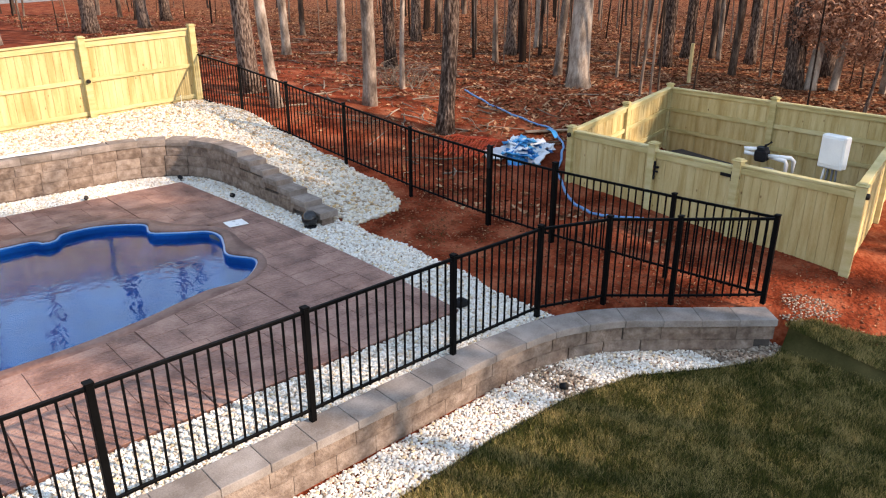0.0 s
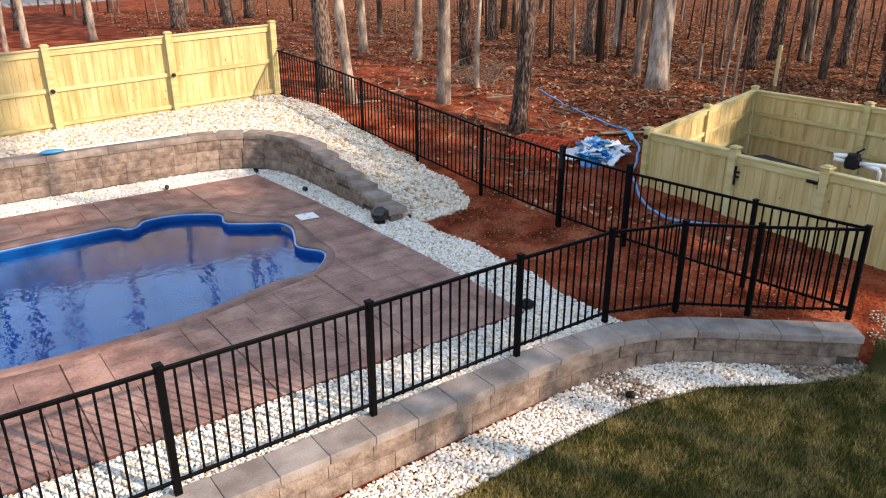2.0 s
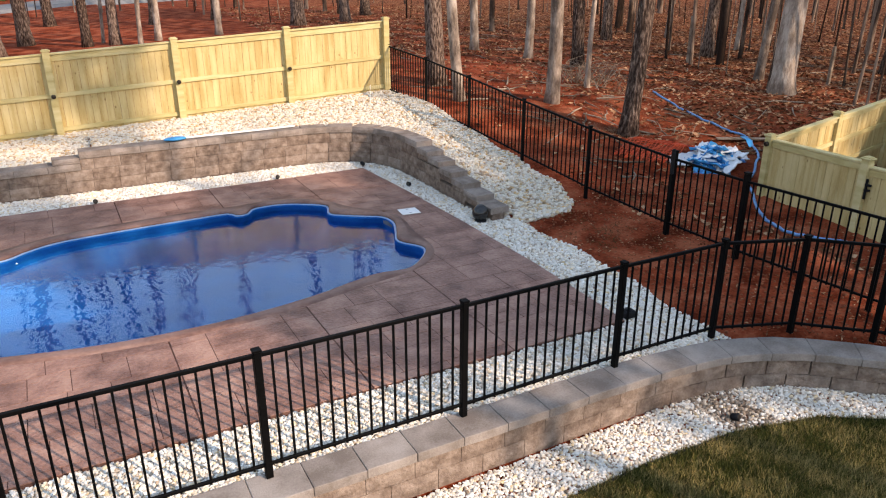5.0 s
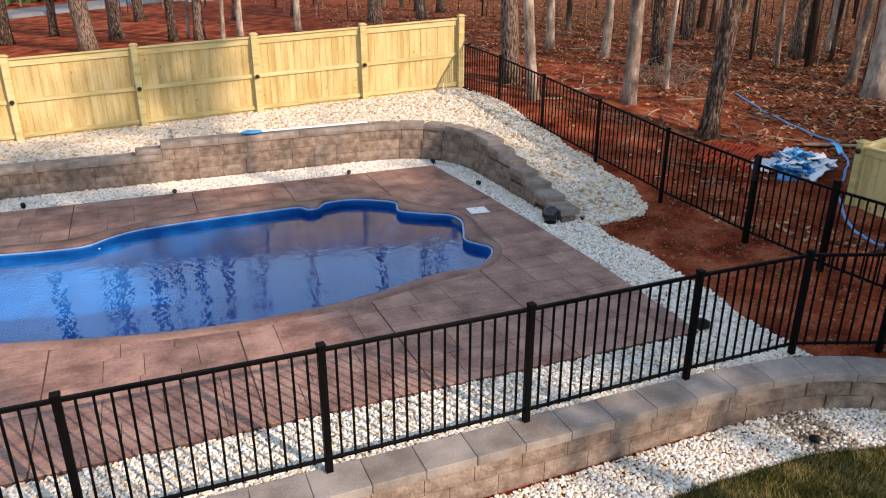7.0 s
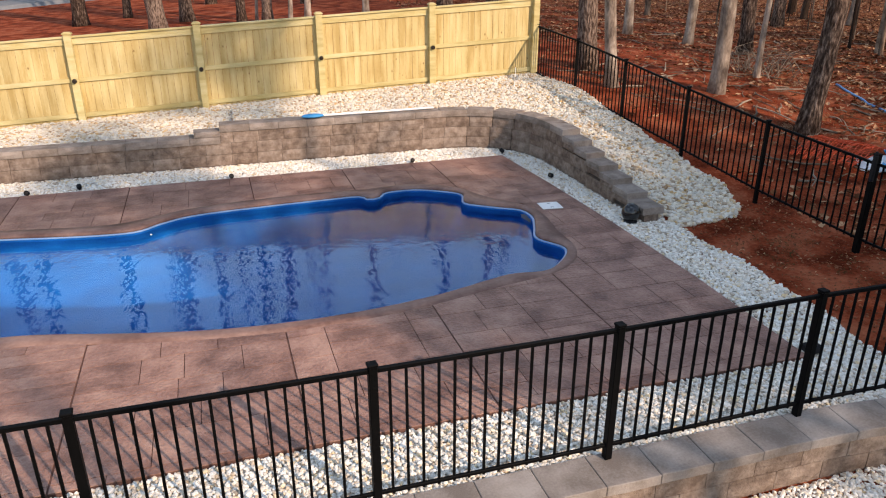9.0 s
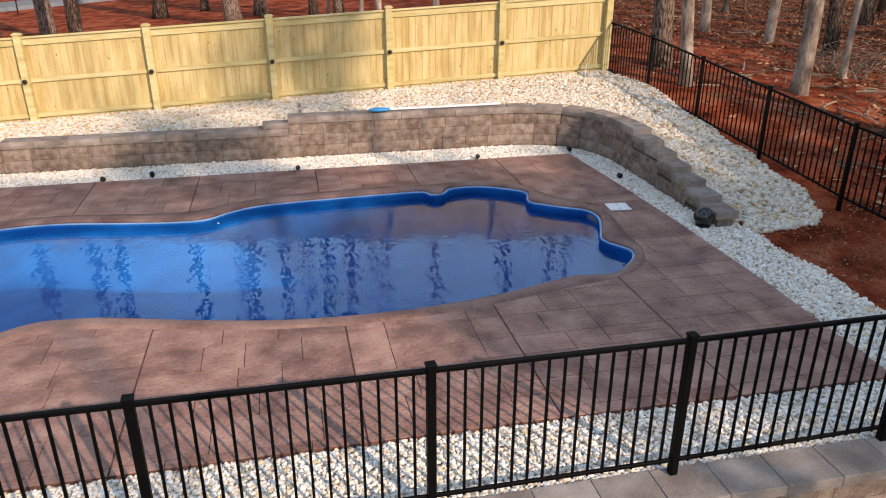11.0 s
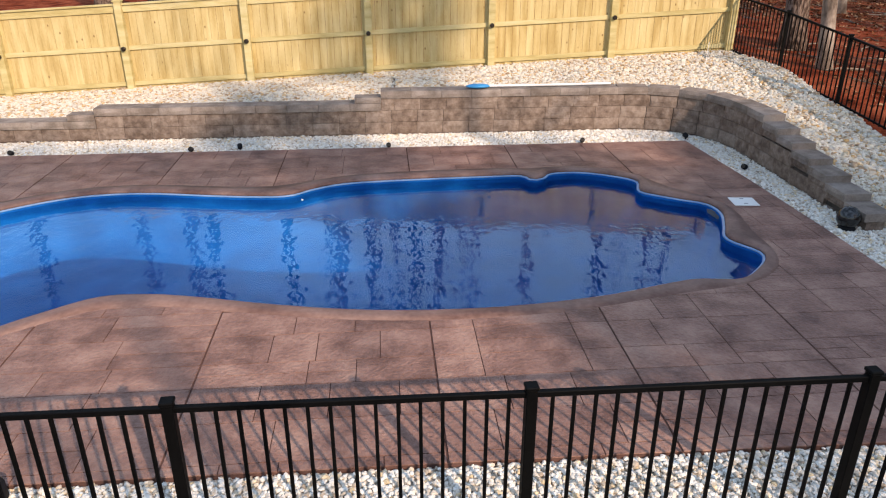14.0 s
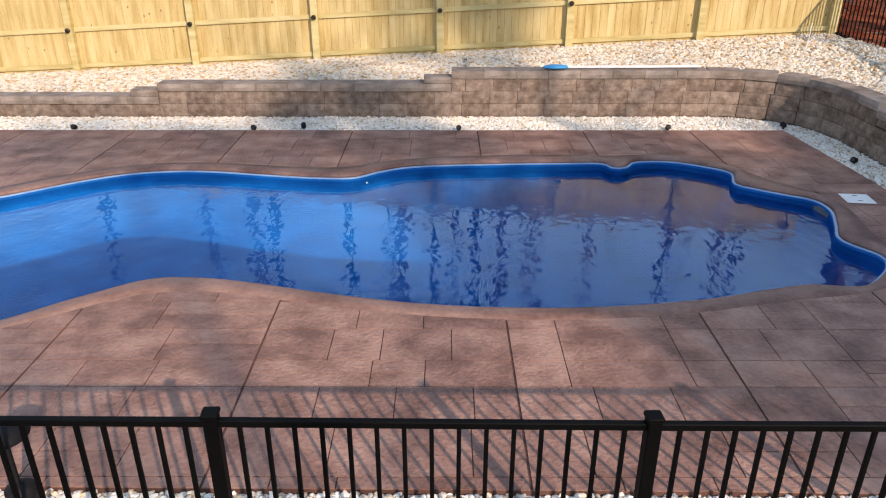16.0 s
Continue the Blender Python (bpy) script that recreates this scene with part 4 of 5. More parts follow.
def side_bed(x, y):
    if y < -3.9:
        lim = interp(y, [-9.4, -8.8, -8.0, -6.7, -4.6, -4.0], [0.30, 0.45, 0.80, 1.04, 1.04, 0.93]) + 0.05 * math.sin(y * 4.1)
    else:
        lim = 9.0 if wall_side(x, y) < 0.02 else -9.0
    return deck_right(max(y, -8.0)) + 0.01 < x < lim and y < 0.0 and y > near_wall_y(x)


base = tagged(new("gravel_fines"), "pale gravel fines under the pebble beds", "gravel", kind="structure")
for rows in ([(x, deck_near(x) + 0.05, near_wall_y(x) + 0.02) for x in np.arange(-14, 0.3, 0.5)], [(x, 0.88, -0.05) for x in np.arange(-15, 0.3, 0.5)]):
    bm = bmesh.new()
    prev = None
    for x, y1, y0 in rows:
        row = [bm.verts.new((x, y0, -0.048)), bm.verts.new((x, y1, -0.048))]
        if prev:
            bm.faces.new((prev[0], row[0], row[1], prev[1]))
        prev = row
    part("bed", bm, GRAVELBASE, base)

p = scatter(-10.5, 0.9, -9.3, -7.5, 0.0265, near_bed, lambda x, y: -0.035, 3)
stones("gravel_bed", p, np.random.default_rng(1).uniform(0.013, 0.026, len(p)), PEBBLE, "white pebble bed between the deck and the low wall", 1, seed=2, round_=False, jag=0.3)
p = scatter(-0.1, 1.3, -9.3, 0.8, 0.031, side_bed, lambda x, y: -0.03, 4)
stones("gravel_bed", p, np.random.default_rng(2).uniform(0.016, 0.031, len(p)), PEBBLE, "white pebble strip along the deck beside bare clay", 1, seed=3, round_=False, jag=0.3)


def far_bed(x, y):
    return 0.01 < y < 0.90 and (x < -1.6 or wall_side(x, y) < 0.02)


p = scatter(-13.0, 0.75, 0.0, 0.92, 0.034, far_bed, lambda x, y: -0.03, 5)
stones("gravel_bed", p, np.random.default_rng(3).uniform(0.018, 0.034, len(p)), PEBBLE, "white pebble strip at the foot of the retaining wall", 1, seed=4, round_=False, jag=0.3)


def bank(x, y):
    if x < -1.4:
        return 1.06 < y < fence_y(x) - 0.01
    lim = interp(y, [-4.6, -4.2, -3.4, -2.4, 3.0], [1.75, 2.25, 2.40, 2.36, 1.95]) + 0.05 * math.sin(y * 5)
    if y < -3.85:
        return y > -4.45 and (1.02 if y < -4.0 else 0.92) < x < lim
    return wall_side(x, y) > (0.24 if y > 0 else 0.35) and x < lim and y < fence_y(x) - 0.01


p = scatter(-15.0, 2.5, -4.6, 3.8, 0.048, bank, lambda x, y: ground_z(x, y, 0.2) + 0.03, 6)
under = scatter(-15.0, 2.5, -4.6, 3.8, 0.062, bank, lambda x, y: ground_z(x, y, 0.2) + 0.008, 16)
corner = scatter(-2.6, 1.2, 0.5, 1.6, 0.042, bank, lambda x, y: ground_z(x, y, 0.2) + 0.022, 17)
under = np.vstack([under, corner])
stones("stone_bank", under, np.random.default_rng(14).uniform(0.035, 0.055, len(under)), BANKSTONE, "lower layer of cream and rust river stones behind the retaining wall", 1, seed=15, round_=False, jag=0.28)
stones("stone_bank", p, np.random.default_rng(4).uniform(0.024, 0.047, len(p)), BANKSTONE, "bank of cream and rust river stones behind the retaining wall", 1, seed=5, round_=False, jag=0.26)


LAWN_X = [-14, -2.1, -1.1, 0.0, 1.0, 1.95, 2.55, 3.0]
LAWN_Y = [-9.74, -9.69, -9.67, -9.72, -9.98, -10.62, -10.92, -10.88]


def lawn_bed(x, y):
    outer = interp(x, LAWN_X, LAWN_Y) + 0.02
    return outer < y < near_wall_y(x) - 0.30


p = scatter(-5.5, 2.9, -11.2, -9.0, 0.026, lawn_bed, lambda x, y: lawn_z(x) + 0.01, 7)
g = np.random.default_rng(8)
dark = np.array([(x > 2.0) or (abs(x - 0.28) < 0.28 and g.random() < 0.75) or g.random() < 0.02 for x, y, z in p])
stones("gravel_bed", p[~dark], g.uniform(0.012, 0.026, (~dark).sum()), PEBBLE, "white pebble border between the low wall and the lawn", 1, seed=6, round_=False, jag=0.3)
stones("gravel_bed", p[dark], g.uniform(0.011, 0.026, dark.sum()), RIVERSTONE, "brown river stones at the end of the lawn border", 2, seed=7)
p = scatter(-14.0, -5.5, -10.4, -9.0, 0.042, lawn_bed, lambda x, y: lawn_z(x) + 0.01, 17)
stones("gravel_bed", p, g.uniform(0.018, 0.034, len(p)), PEBBLE, "white pebble border between the low wall and the lawn", 1, seed=16, round_=False, jag=0.3)
p = scatter(3.0, 4.3, -11.4, -10.3, 0.04, lambda x, y: math.hypot((x - 3.6) / 0.5, (y + 10.85) / 0.3) < 1 + 0.3 * math.sin(x * 9), lambda x, y: ground_z(x, y), 9)
stones("gravel_patch", p, g.uniform(0.010, 0.02, len(p)), RIVERSTONE, "small patch of grey gravel on the clay", 1, seed=8)

p = scatter(0.9, 5.2, -12.0, -4.2, 0.07, lambda x, y: x > 1.12 if y > -8.4 else x > 3.2 or y > near_wall_y(x) + 0.1, lambda x, y: ground_z(x, y), 10)
stones("clay_clods", p, g.uniform(0.004, 0.016, len(p)) * g.uniform(0.4, 1.7, len(p)), CLOD, "small clods on the bare red clay", 1, seed=12)
# ---- lawn ----
xs2, ys2 = np.arange(-16, 9.01, 0.25), np.arange(-22, -9.2, 0.25)


def lawn_edge(x):
    return interp(x, LAWN_X + [3.35, 3.6, 9.0], LAWN_Y + [-11.08, -11.65, -15.5])


def lawn_top(x, y):
    if x < 2.3:
        return ground_z(x, y - 0.05)
    return max(ground_z(x + i, y + j) for i in (-0.2, 0.0, 0.2) for j in (-0.3, -0.05))


verts = [(x, min(y, lawn_edge(x)), lawn_top(x, min(y, lawn_edge(x))) + 0.012) for y in ys2 for x in xs2]
w = len(xs2)
faces = [(j * w + i, j * w + i + 1, (j + 1) * w + i + 1, (j + 1) * w + i) for j in range(len(ys2) - 1) for i in range(w - 1) if ys2[j] < lawn_edge(xs2[i]) or ys2[j] < lawn_edge(xs2[i + 1])]
tagged(sheet("lawn", verts, faces, SOIL), "half-dormant green and straw lawn", "lawn", kind="structure")
g = np.random.default_rng(11)
count = 300000
bx, by = g.uniform(-4.2, 4.6, count), g.uniform(-13.0, -9.6, count)
keep = np.array([b < lawn_edge(a) + 0.02 for a, b in zip(bx, by)])
bx, by = bx[keep], by[keep]
bz = np.array([lawn_top(a, b) for a, b in zip(bx, by)]) + 0.01
n = len(bx)
ang, lean_a = g.uniform(0, 2 * math.pi, n), g.uniform(0, 2 * math.pi, n)
tall, wide, bend = g.uniform(0.03, 0.075, n), g.uniform(0.0024, 0.0048, n), g.uniform(0.01, 0.05, n)
root = np.stack([bx, by, bz], 1)
across = np.stack([np.cos(ang), np.sin(ang), 0 * ang], 1) * wide[:, None]
tip = root + np.stack([np.cos(lean_a) * bend, np.sin(lean_a) * bend, tall], 1)
v = np.stack([root - across, root + across, tip], 1).reshape(-1, 3)
tagged(sheet("grass", v, np.arange(3 * n).reshape(-1, 3), GRASS, smooth=False), "short blades of green and straw-coloured grass", "grass", kind="stuff")
edging = tagged(new("lawn_edging"), "thin dark edging strip between lawn and pebbles", "trim", kind="structure")
bm = bmesh.new()
tube(bm, [(x, lawn_edge(x), lawn_z(x) + 0.015) for x in np.arange(-14, 2.8, 0.2)], 0.014, 6)
part("strip", bm, BLACKPLASTIC, edging, smooth=True)


# ---- garden lights and small things ----
def spot_light(x, y, z, rz, tall=0.06, label="small black garden spotlight in white pebbles"):
    t = thing("garden_spotlight", (x, y, z), label, "light", "garden spotlights", rz=rz)
    b = bmesh.new()
    tube(b, [(0, 0, -0.05), (0, 0, tall)], 0.012, 8)
    part("stake", b, BLACKPLASTIC, t)
    b = bmesh.new()
    lathe(b, [(0.022, -0.04), (0.038, -0.025), (0.042, 0.045), (0.035, 0.05)], sides=16)
    head = part("head", b, BLACKPLASTIC, t, at=pose(0, 0, tall + 0.03, -70, 0, 0), smooth=True)
    b = bmesh.new()
    lathe(b, [(0.031, 0.049), (0.028, 0.053)], sides=16)
    part("lens", b, DARKBRONZE, head)
    return t


for x, y, rz, tall in ((0.06, 0.14, 20, 0.015), (-1.80, 0.06, 170, 0.0), (-5.11, 0.03, 175, 0.0), (-7.57, 0.08, 10, 0.015), (-8.35, 0.04, 180, 0.0), (-11.2, 0.06, 180, 0.0), (0.28, -1.63, 120, 0.0)):
    spot_light(x, y, 0.0, rz, tall)
spot_light(0.17, -9.56, -0.46, 200, 0.0, "small black garden spotlight among dark river stones")
globe = thing("globe_light", (0.44, -4.0, -0.03), "glossy black ball lantern on the pebbles at the wall's end", "light")
bm = bmesh.new()
bmesh.ops.create_uvsphere(bm, u_segments=24, v_segments=14, radius=0.14, matrix=Matrix.Translation((0, 0, 0.155)))
part("ball", bm, GLOSSBLACK, globe, smooth=True)
bm = bmesh.new()
lathe(bm, [(0.10, 0), (0.11, 0.02), (0.08, 0.05)], sides=20)
part("foot", bm, BLACKPLASTIC, globe)
lantern = thing("path_light", (-7.75, -7.98, -0.02), "black two-tier mushroom path light beside the deck", "light")
bm = bmesh.new()
tube(bm, [(0, 0, 0), (0, 0, 0.52)], 0.014, 10)
part("stem", bm, BLACKPLASTIC, lantern)
bm = bmesh.new()
lathe(bm, [(0.13, 0.50), (0.135, 0.51), (0.07, 0.56), (0.02, 0.58)], sides=24)
part("shade", bm, BLACKPLASTIC, lantern, smooth=True)
bm = bmesh.new()
lathe(bm, [(0.05, 0.0), (0.085, 0.03), (0.08, 0.14), (0.03, 0.17)], sides=20)
part("base", bm, BLACKPLASTIC, lantern, smooth=True)
valve = thing("valve_box", (0.17, -7.88, -0.02), "small black box on the pebbles by a fence post", "box")
bm = bmesh.new()
box(bm, (0.16, 0.13, 0.10), (0, 0, 0.05), 0.02)
part("body", bm, BLACKPLASTIC, valve)
bm = bmesh.new()
lathe(bm, [(0.05, 0.09), (0.05, 0.11), (0.03, 0.12)], sides=14)
part("lid", bm, BLACKPLASTIC, valve)
brush = thing("pool_brush", (-3.68, 0.95, 0.765), "blue pool brush on a long pale pole", "brush", rz=1.5)
bm = bmesh.new()
r = bmesh.ops.create_uvsphere(bm, u_segments=16, v_segments=10, radius=1.0, matrix=Matrix.Translation((0.18, 0, 0.04)) @ Matrix.Diagonal((0.22, 0.10, 0.04, 1)))
part("head", bm, BLUEBRUSH, brush, "blue plastic brush head", smooth=True)
bm = bmesh.new()
tube(bm, [(0.36, 0, 0.04), (1.6, 0.0, 0.035), (2.6, 0.02, 0.035)], 0.02, 10)
part("pole", bm, WHITE, brush, "pale telescopic pole")
stake = thing("marker_stake", (0.95, 1.75, 0.9), "thin pale marker stake stuck in the stones", "stake")
bm = bmesh.new()
tube(bm, [(0, 0, -0.1), (0.02, 0, 0.5)], 0.005, 6)
part("rod", bm, WHITE, stake)

# ---- bags, netting, hose ----
rnd = random.Random(21)


def sack(x, y, z, rz, tilt, mat, label):
    t = thing("plastic_sack", (x, y, z), label, "sack", "empty sacks in a heap", rz=rz)
    b = bmesh.new()
    bmesh.ops.create_grid(b, x_segments=12, y_segments=9, size=1.0)
    off = rnd.uniform(0, 50)
    for v in b.verts:
        X, Y = v.co.x, v.co.y
        v.co = Vector((X * 0.34, Y * 0.24, 0.05 * noise.noise((X * 2 + off, Y * 2, 0)) + 0.07 * noise.noise((X * 4.5 + off, Y * 4, 3)) + 0.02 * (1 - X * X) * (1 - Y * Y)))
    r = bmesh.ops.extrude_face_region(b, geom=list(b.faces))
    bmesh.ops.translate(b, verts=[q for q in r["geom"] if isinstance(q, bmesh.types.BMVert)], vec=(0, 0, 0.02))
    bmesh.ops.recalc_face_normals(b, faces=b.faces)
    film = part("film", b, mat, t, at=pose(0, 0, 0, tilt, rnd.uniform(-12, 12), 0), smooth=True)
    for k in range(rnd.choice((1, 2))):
        b = bmesh.new()
        box(b, (rnd.uniform(0.15, 0.4), rnd.uniform(0.03, 0.10), 0.004), (rnd.uniform(-0.1, 0.1), rnd.uniform(-0.1, 0.1), 0.055), 0.0)
        part("print_bar", b, BAGWHITE if mat is BAGBLUE else BAGBLUE, film)
    return t


for i in range(17):
    a = rnd.uniform(0, 6.28)
    d = rnd.uniform(0, 0.55)
    sack(5.95 + d * math.cos(a) * 1.2, -3.8 + d * math.sin(a) * 0.8, 0.26 + (0.6 - d) * 0.42, rnd.uniform(0, 360), rnd.uniform(-38, 38), BAGBLUE if i % 2 else BAGWHITE,
         "crumpled blue and white plastic sack in a heap" if i % 2 else "crumpled white plastic sack in a heap")
net = thing("safety_netting", (5.35, -2.95, 0.30), "heap of bright orange plastic safety netting", "netting", rz=20)
for k in range(28):
    bm = bmesh.new()
    o = -0.55 + 0.042 * k
    tube(bm, [(x, o + 0.05 * math.sin(x * 5 + k), 0.06 + 0.20 * (1 - abs(x) / 0.9) + 0.05 * noise.noise((x * 3, k * 0.3, 0))) for x in np.linspace(-0.85, 0.85, 12)], 0.008, 5)
    part("strand", bm, ORANGE, net)
for k in range(18):
    bm = bmesh.new()
    o = -0.78 + 0.09 * k
    tube(bm, [(o + 0.04 * math.sin(y * 7 + k), y, 0.06 + 0.20 * (1 - abs(o) / 0.9) + 0.05 * noise.noise((o * 3, y, 4))) for y in np.linspace(-0.55, 0.58, 8)], 0.008, 5)
    part("cross_strand", bm, ORANGE, net)


def laid(points, lift, per=8):
    out = []
    for a, b in zip(points, points[1:]):
        for k in range(per):
            x, y = a[0] + (b[0] - a[0]) * k / per, a[1] + (b[1] - a[1]) * k / per
            out.append((x + 0.03 * math.sin(k + x * 3), y + 0.03 * math.sin(x * 5 + y * 3), ground_z(x, y) + lift))
    return out


hose = thing("blue_hose", (0, 0, 0), "flat blue hose lying over the ground", "hose")
bm = bmesh.new()
tube(bm, laid([(9.0, 1.1), (8.32, -0.57), (7.91, -1.76), (7.79, -2.7), (7.75, -3.3), (6.9, -4.18), (5.6, -5.1), (4.69, -6.05), (4.39, -6.66), (4.3, -7.07), (4.72, -7.76)], 0.022), 0.026, 8)
part("tube", bm, BLUEHOSE, hose, smooth=True)
strap = thing("blue_strap", (7.4, -3.6, 0.33), "flat blue strap hanging over a plank's end", "strap", rz=60)
bm = bmesh.new()
for p, q in (((0, 0, 0.02), (0.2, 0.02, 0.14)), ((0.2, 0.02, 0.14), (0.42, 0.06, 0.15))):
    p, q = Vector(p), Vector(q)
    e = Vector((0, 0.055, 0))
    quad = [bm.verts.new(k + o) for o in (Vector((0, 0, 0)), Vector((-0.004, 0, 0.008))) for k in (p - e, p + e, q + e, q - e)]
    for f in ((0, 1, 2, 3), (7, 6, 5, 4), (0, 4, 5, 1), (1, 5, 6, 2), (2, 6, 7, 3), (3, 7, 4, 0)):
        bm.faces.new([quad[i] for i in f])
part("band", bm, BLUEBRUSH, strap)
plank = thing("plank", (7.6, -3.3, 0.42), "weathered plank lying on the clay", "plank", rz=-32)
bm = bmesh.new()
box(bm, (1.3, 0.13, 0.035), (0, 0, 0.03), 0.004)
part("board", bm, STICK, plank)


# ---- trees ----
def crown_mesh(seed, clusters, leaves, size, spread_r, spread_h, mat):
    g = np.random.default_rng(seed)
    cs = []
    for k in range(clusters):
        a, r = g.uniform(0, 6.28), spread_r * math.sqrt(g.uniform(0.02, 1))
        cs.append((r * math.cos(a), r * math.sin(a), g.uniform(-spread_h, spread_h) * (1 - 0.5 * r / spread_r)))
    cs = np.array(cs)
    p = np.repeat(cs, leaves, 0) + g.normal(0, 1, (clusters * leaves, 3)) * np.array([0.5, 0.5, 0.25]) * spread_r * 0.28
    n = len(p)
    u = g.normal(0, 1, (n, 3))
    u /= np.linalg.norm(u, axis=1, keepdims=True)
    w = np.cross(u, g.normal(0, 1, (n, 3)))
    w /= np.linalg.norm(w, axis=1, keepdims=True)
    s = g.uniform(0.6, 1.3, (n, 1)) * size
    v = np.stack([p - u * s, p + w * s * 0.35, p + u * s, p - w * s * 0.35], 1).reshape(-1, 3)
    ob = sheet("crown", v, np.arange(4 * n).reshape(-1, 4), mat, smooth=False)
    me = ob.data
    bpy.data.objects.remove(ob)
    return me, cs


CROWNS = [crown_mesh(30 + i, 80, 40, 0.13, 2.3, 2.6, NEEDLES) for i in range(3)]
BROWN_CROWN = crown_mesh(40, 90, 80, 0.095, 2.1, 1.7, BROWNLEAF)


def tree(x, y, r, height, mat, lean=(0, 0), crown=None, crown_z=0.0, limbs=6, seed=0, label="tall pine with a bare trunk among fallen leaves", flare=1.35, name="tree", crown_scale=1.0):
    q = random.Random(seed)
    z = ground_z(x, y) - 0.15
    t = thing(name, (x, y, z), label, "tree", "trees of the wood")
    b = bmesh.new()
    pts, rad = [], []
    n = 16
    for i in range(n):
        h = height * (i / (n - 1)) ** 1.35
        k = i / (n - 1)
        pts.append((lean[0] * h + 0.05 * math.sin(h * 0.9 + seed), lean[1] * h + 0.05 * math.cos(h * 0.7 + seed), h))
        rad.append(r * (1 - 0.72 * h / height) * (1 + (flare - 1) * math.exp(-h * 4.5)) * q.uniform(0.97, 1.03))
    sides = 12 if r > 0.1 else 8
    tube(b, pts, rad, sides)
    for v in b.verts:
        d = 0.07 * r * noise.noise((v.co.x * 6, v.co.y * 6, v.co.z * 1.3 + seed))
        v.co.x += d * 2
        v.co.y += d
    part("trunk", b, mat, t, smooth=True)
    for k in range(limbs):
        b = bmesh.new()
        h = height * q.uniform(0.6, 0.95)
        a = q.uniform(0, 6.28)
        ln = height * q.uniform(0.08, 0.17)
        base = Vector((lean[0] * h, lean[1] * h, h))
        d = Vector((math.cos(a), math.sin(a), q.uniform(0.15, 0.7)))
        tube(b, [base, base + d * ln * 0.4 + Vector((0, 0, 0.1)), base + d * ln * 0.75 + Vector((0.1, -0.1, 0.3)), base + d * ln + Vector((0.2, 0.1, 0.7))], [r * 0.22, r * 0.16, r * 0.1, r * 0.03], 6)
        for j in range(2):
            e = base + d * ln * q.uniform(0.4, 0.8)
            dd = Vector((math.cos(a + q.uniform(-1, 1)), math.sin(a + q.uniform(-1, 1)), q.uniform(0.1, 0.8)))
            tube(b, [e, e + dd * ln * 0.25, e + dd * ln * 0.5], [r * 0.08, r * 0.05, r * 0.015], 5)
        part("limb", b, mat, t)
    if crown:
        me = crown[0]
        ob = bpy.data.objects.new("crown", me)
        scene.collection.objects.link(ob)
        ob.parent = t
        ob.matrix_basis = pose(lean[0] * height * 0.85, lean[1] * height * 0.85, crown_z or height * 0.9, 0, 0, q.uniform(0, 360)) @ Matrix.Scale(crown_scale, 4)
    return t


TREES = [  # x, y, radius, height, bark, lean
    (5.5, -1.9, 0.20, 17, 0, (0.05, 0.01)), (5.3, 0.7, 0.18, 15, 1, (0.005, 0.0)), (3.5, 3.4, 0.25, 18, 0, (-0.01, 0.01)), (3.1, 1.4, 0.14, 14, 1, (-0.05, 0.04)),
    (12.5, -0.3, 0.34, 20, 1, (0.02, 0.0)), (13.8, 1.5, 0.14, 15, 1, (0.05, -0.02)), (16.1, 5.7, 0.22, 18, 0, (0, 0)), (9.6, 7.9, 0.16, 15, 1, (0.01, 0)),
    (8.9, 10.5, 0.17, 16, 1, (-0.01, 0)), (10.1, 5.8, 0.22, 19, 0, (0.0, 0.01)), (7.8, 2.4, 0.08, 9, 1, (0.06, 0.02)), (16.0, 11.2, 0.23, 18, 0, (0, 0)),
    (18.6, 0.4, 0.24, 19, 0, (0.01, 0)), (21.4, 1.2, 0.19, 18, 0, (0.02, 0)), (21.8, -1.2, 0.20, 18, 0, (0.01, 0)), (21.8, 0.1, 0.10, 14, 1, (0, 0.01)),
    (18.0, -4.4, 0.30, 19, 0, (0.02, 0)), (18.2, -4.9, 0.18, 12, 1, (0.08, -0.05)), (21.5, -4.1, 0.34, 19, 0, (0.03, -0.02)), (19.0, 10.7, 0.11, 14, 1, (0, 0)),
    (18.6, 6.6, 0.10, 14, 1, (0.01, 0)), (-7.0, 18.8, 0.35, 20, 0, (-0.03, 0)), (-5.9, 22.0, 0.31, 20, 0, (0, 0)), (-3.7, 19.3, 0.20, 19, 0, (-0.02, 0)),
    (-2.7, 19.0, 0.22, 19, 0, (-0.01, 0)), (-1.1, 18.9, 0.14, 16, 1, (-0.01, 0)), (1.4, 19.3, 0.16, 16, 1, (-0.01, 0)), (5.8, 22.0, 0.36, 19, 0, (0, 0)),
    (8.8, 23.4, 0.28, 18, 0, (0.01, 0)), (11.5, 27.0, 0.30, 18, 0, (0, 0)), (-1.9, 17.7, 0.10, 15, 1, (0.01, 0)), (-3.1, 20.0, 0.07, 13, 1, (0.02, 0)),
    (-10.5, 24.0, 0.34, 20, 0, (0.01, 0)), (-14.0, 19.0, 0.30, 19, 0, (0.01, 0)), (-17.0, 22.0, 0.35, 20, 0, (0, 0)), (-11.8, 14.5, 0.24, 18, 0, (0, 0)),
    (-8.6, 26.0, 0.20, 18, 0, (0.01, 0)), (-0.2, 26.0, 0.24, 19, 0, (0, 0)), (3.2, 28.0, 0.26, 19, 0, (0, 0)), (-20.0, 18.0, 0.24, 19, 0, (0, 0)), (-4.8, 30.0, 0.28, 19, 0, (0.01, 0)),
]
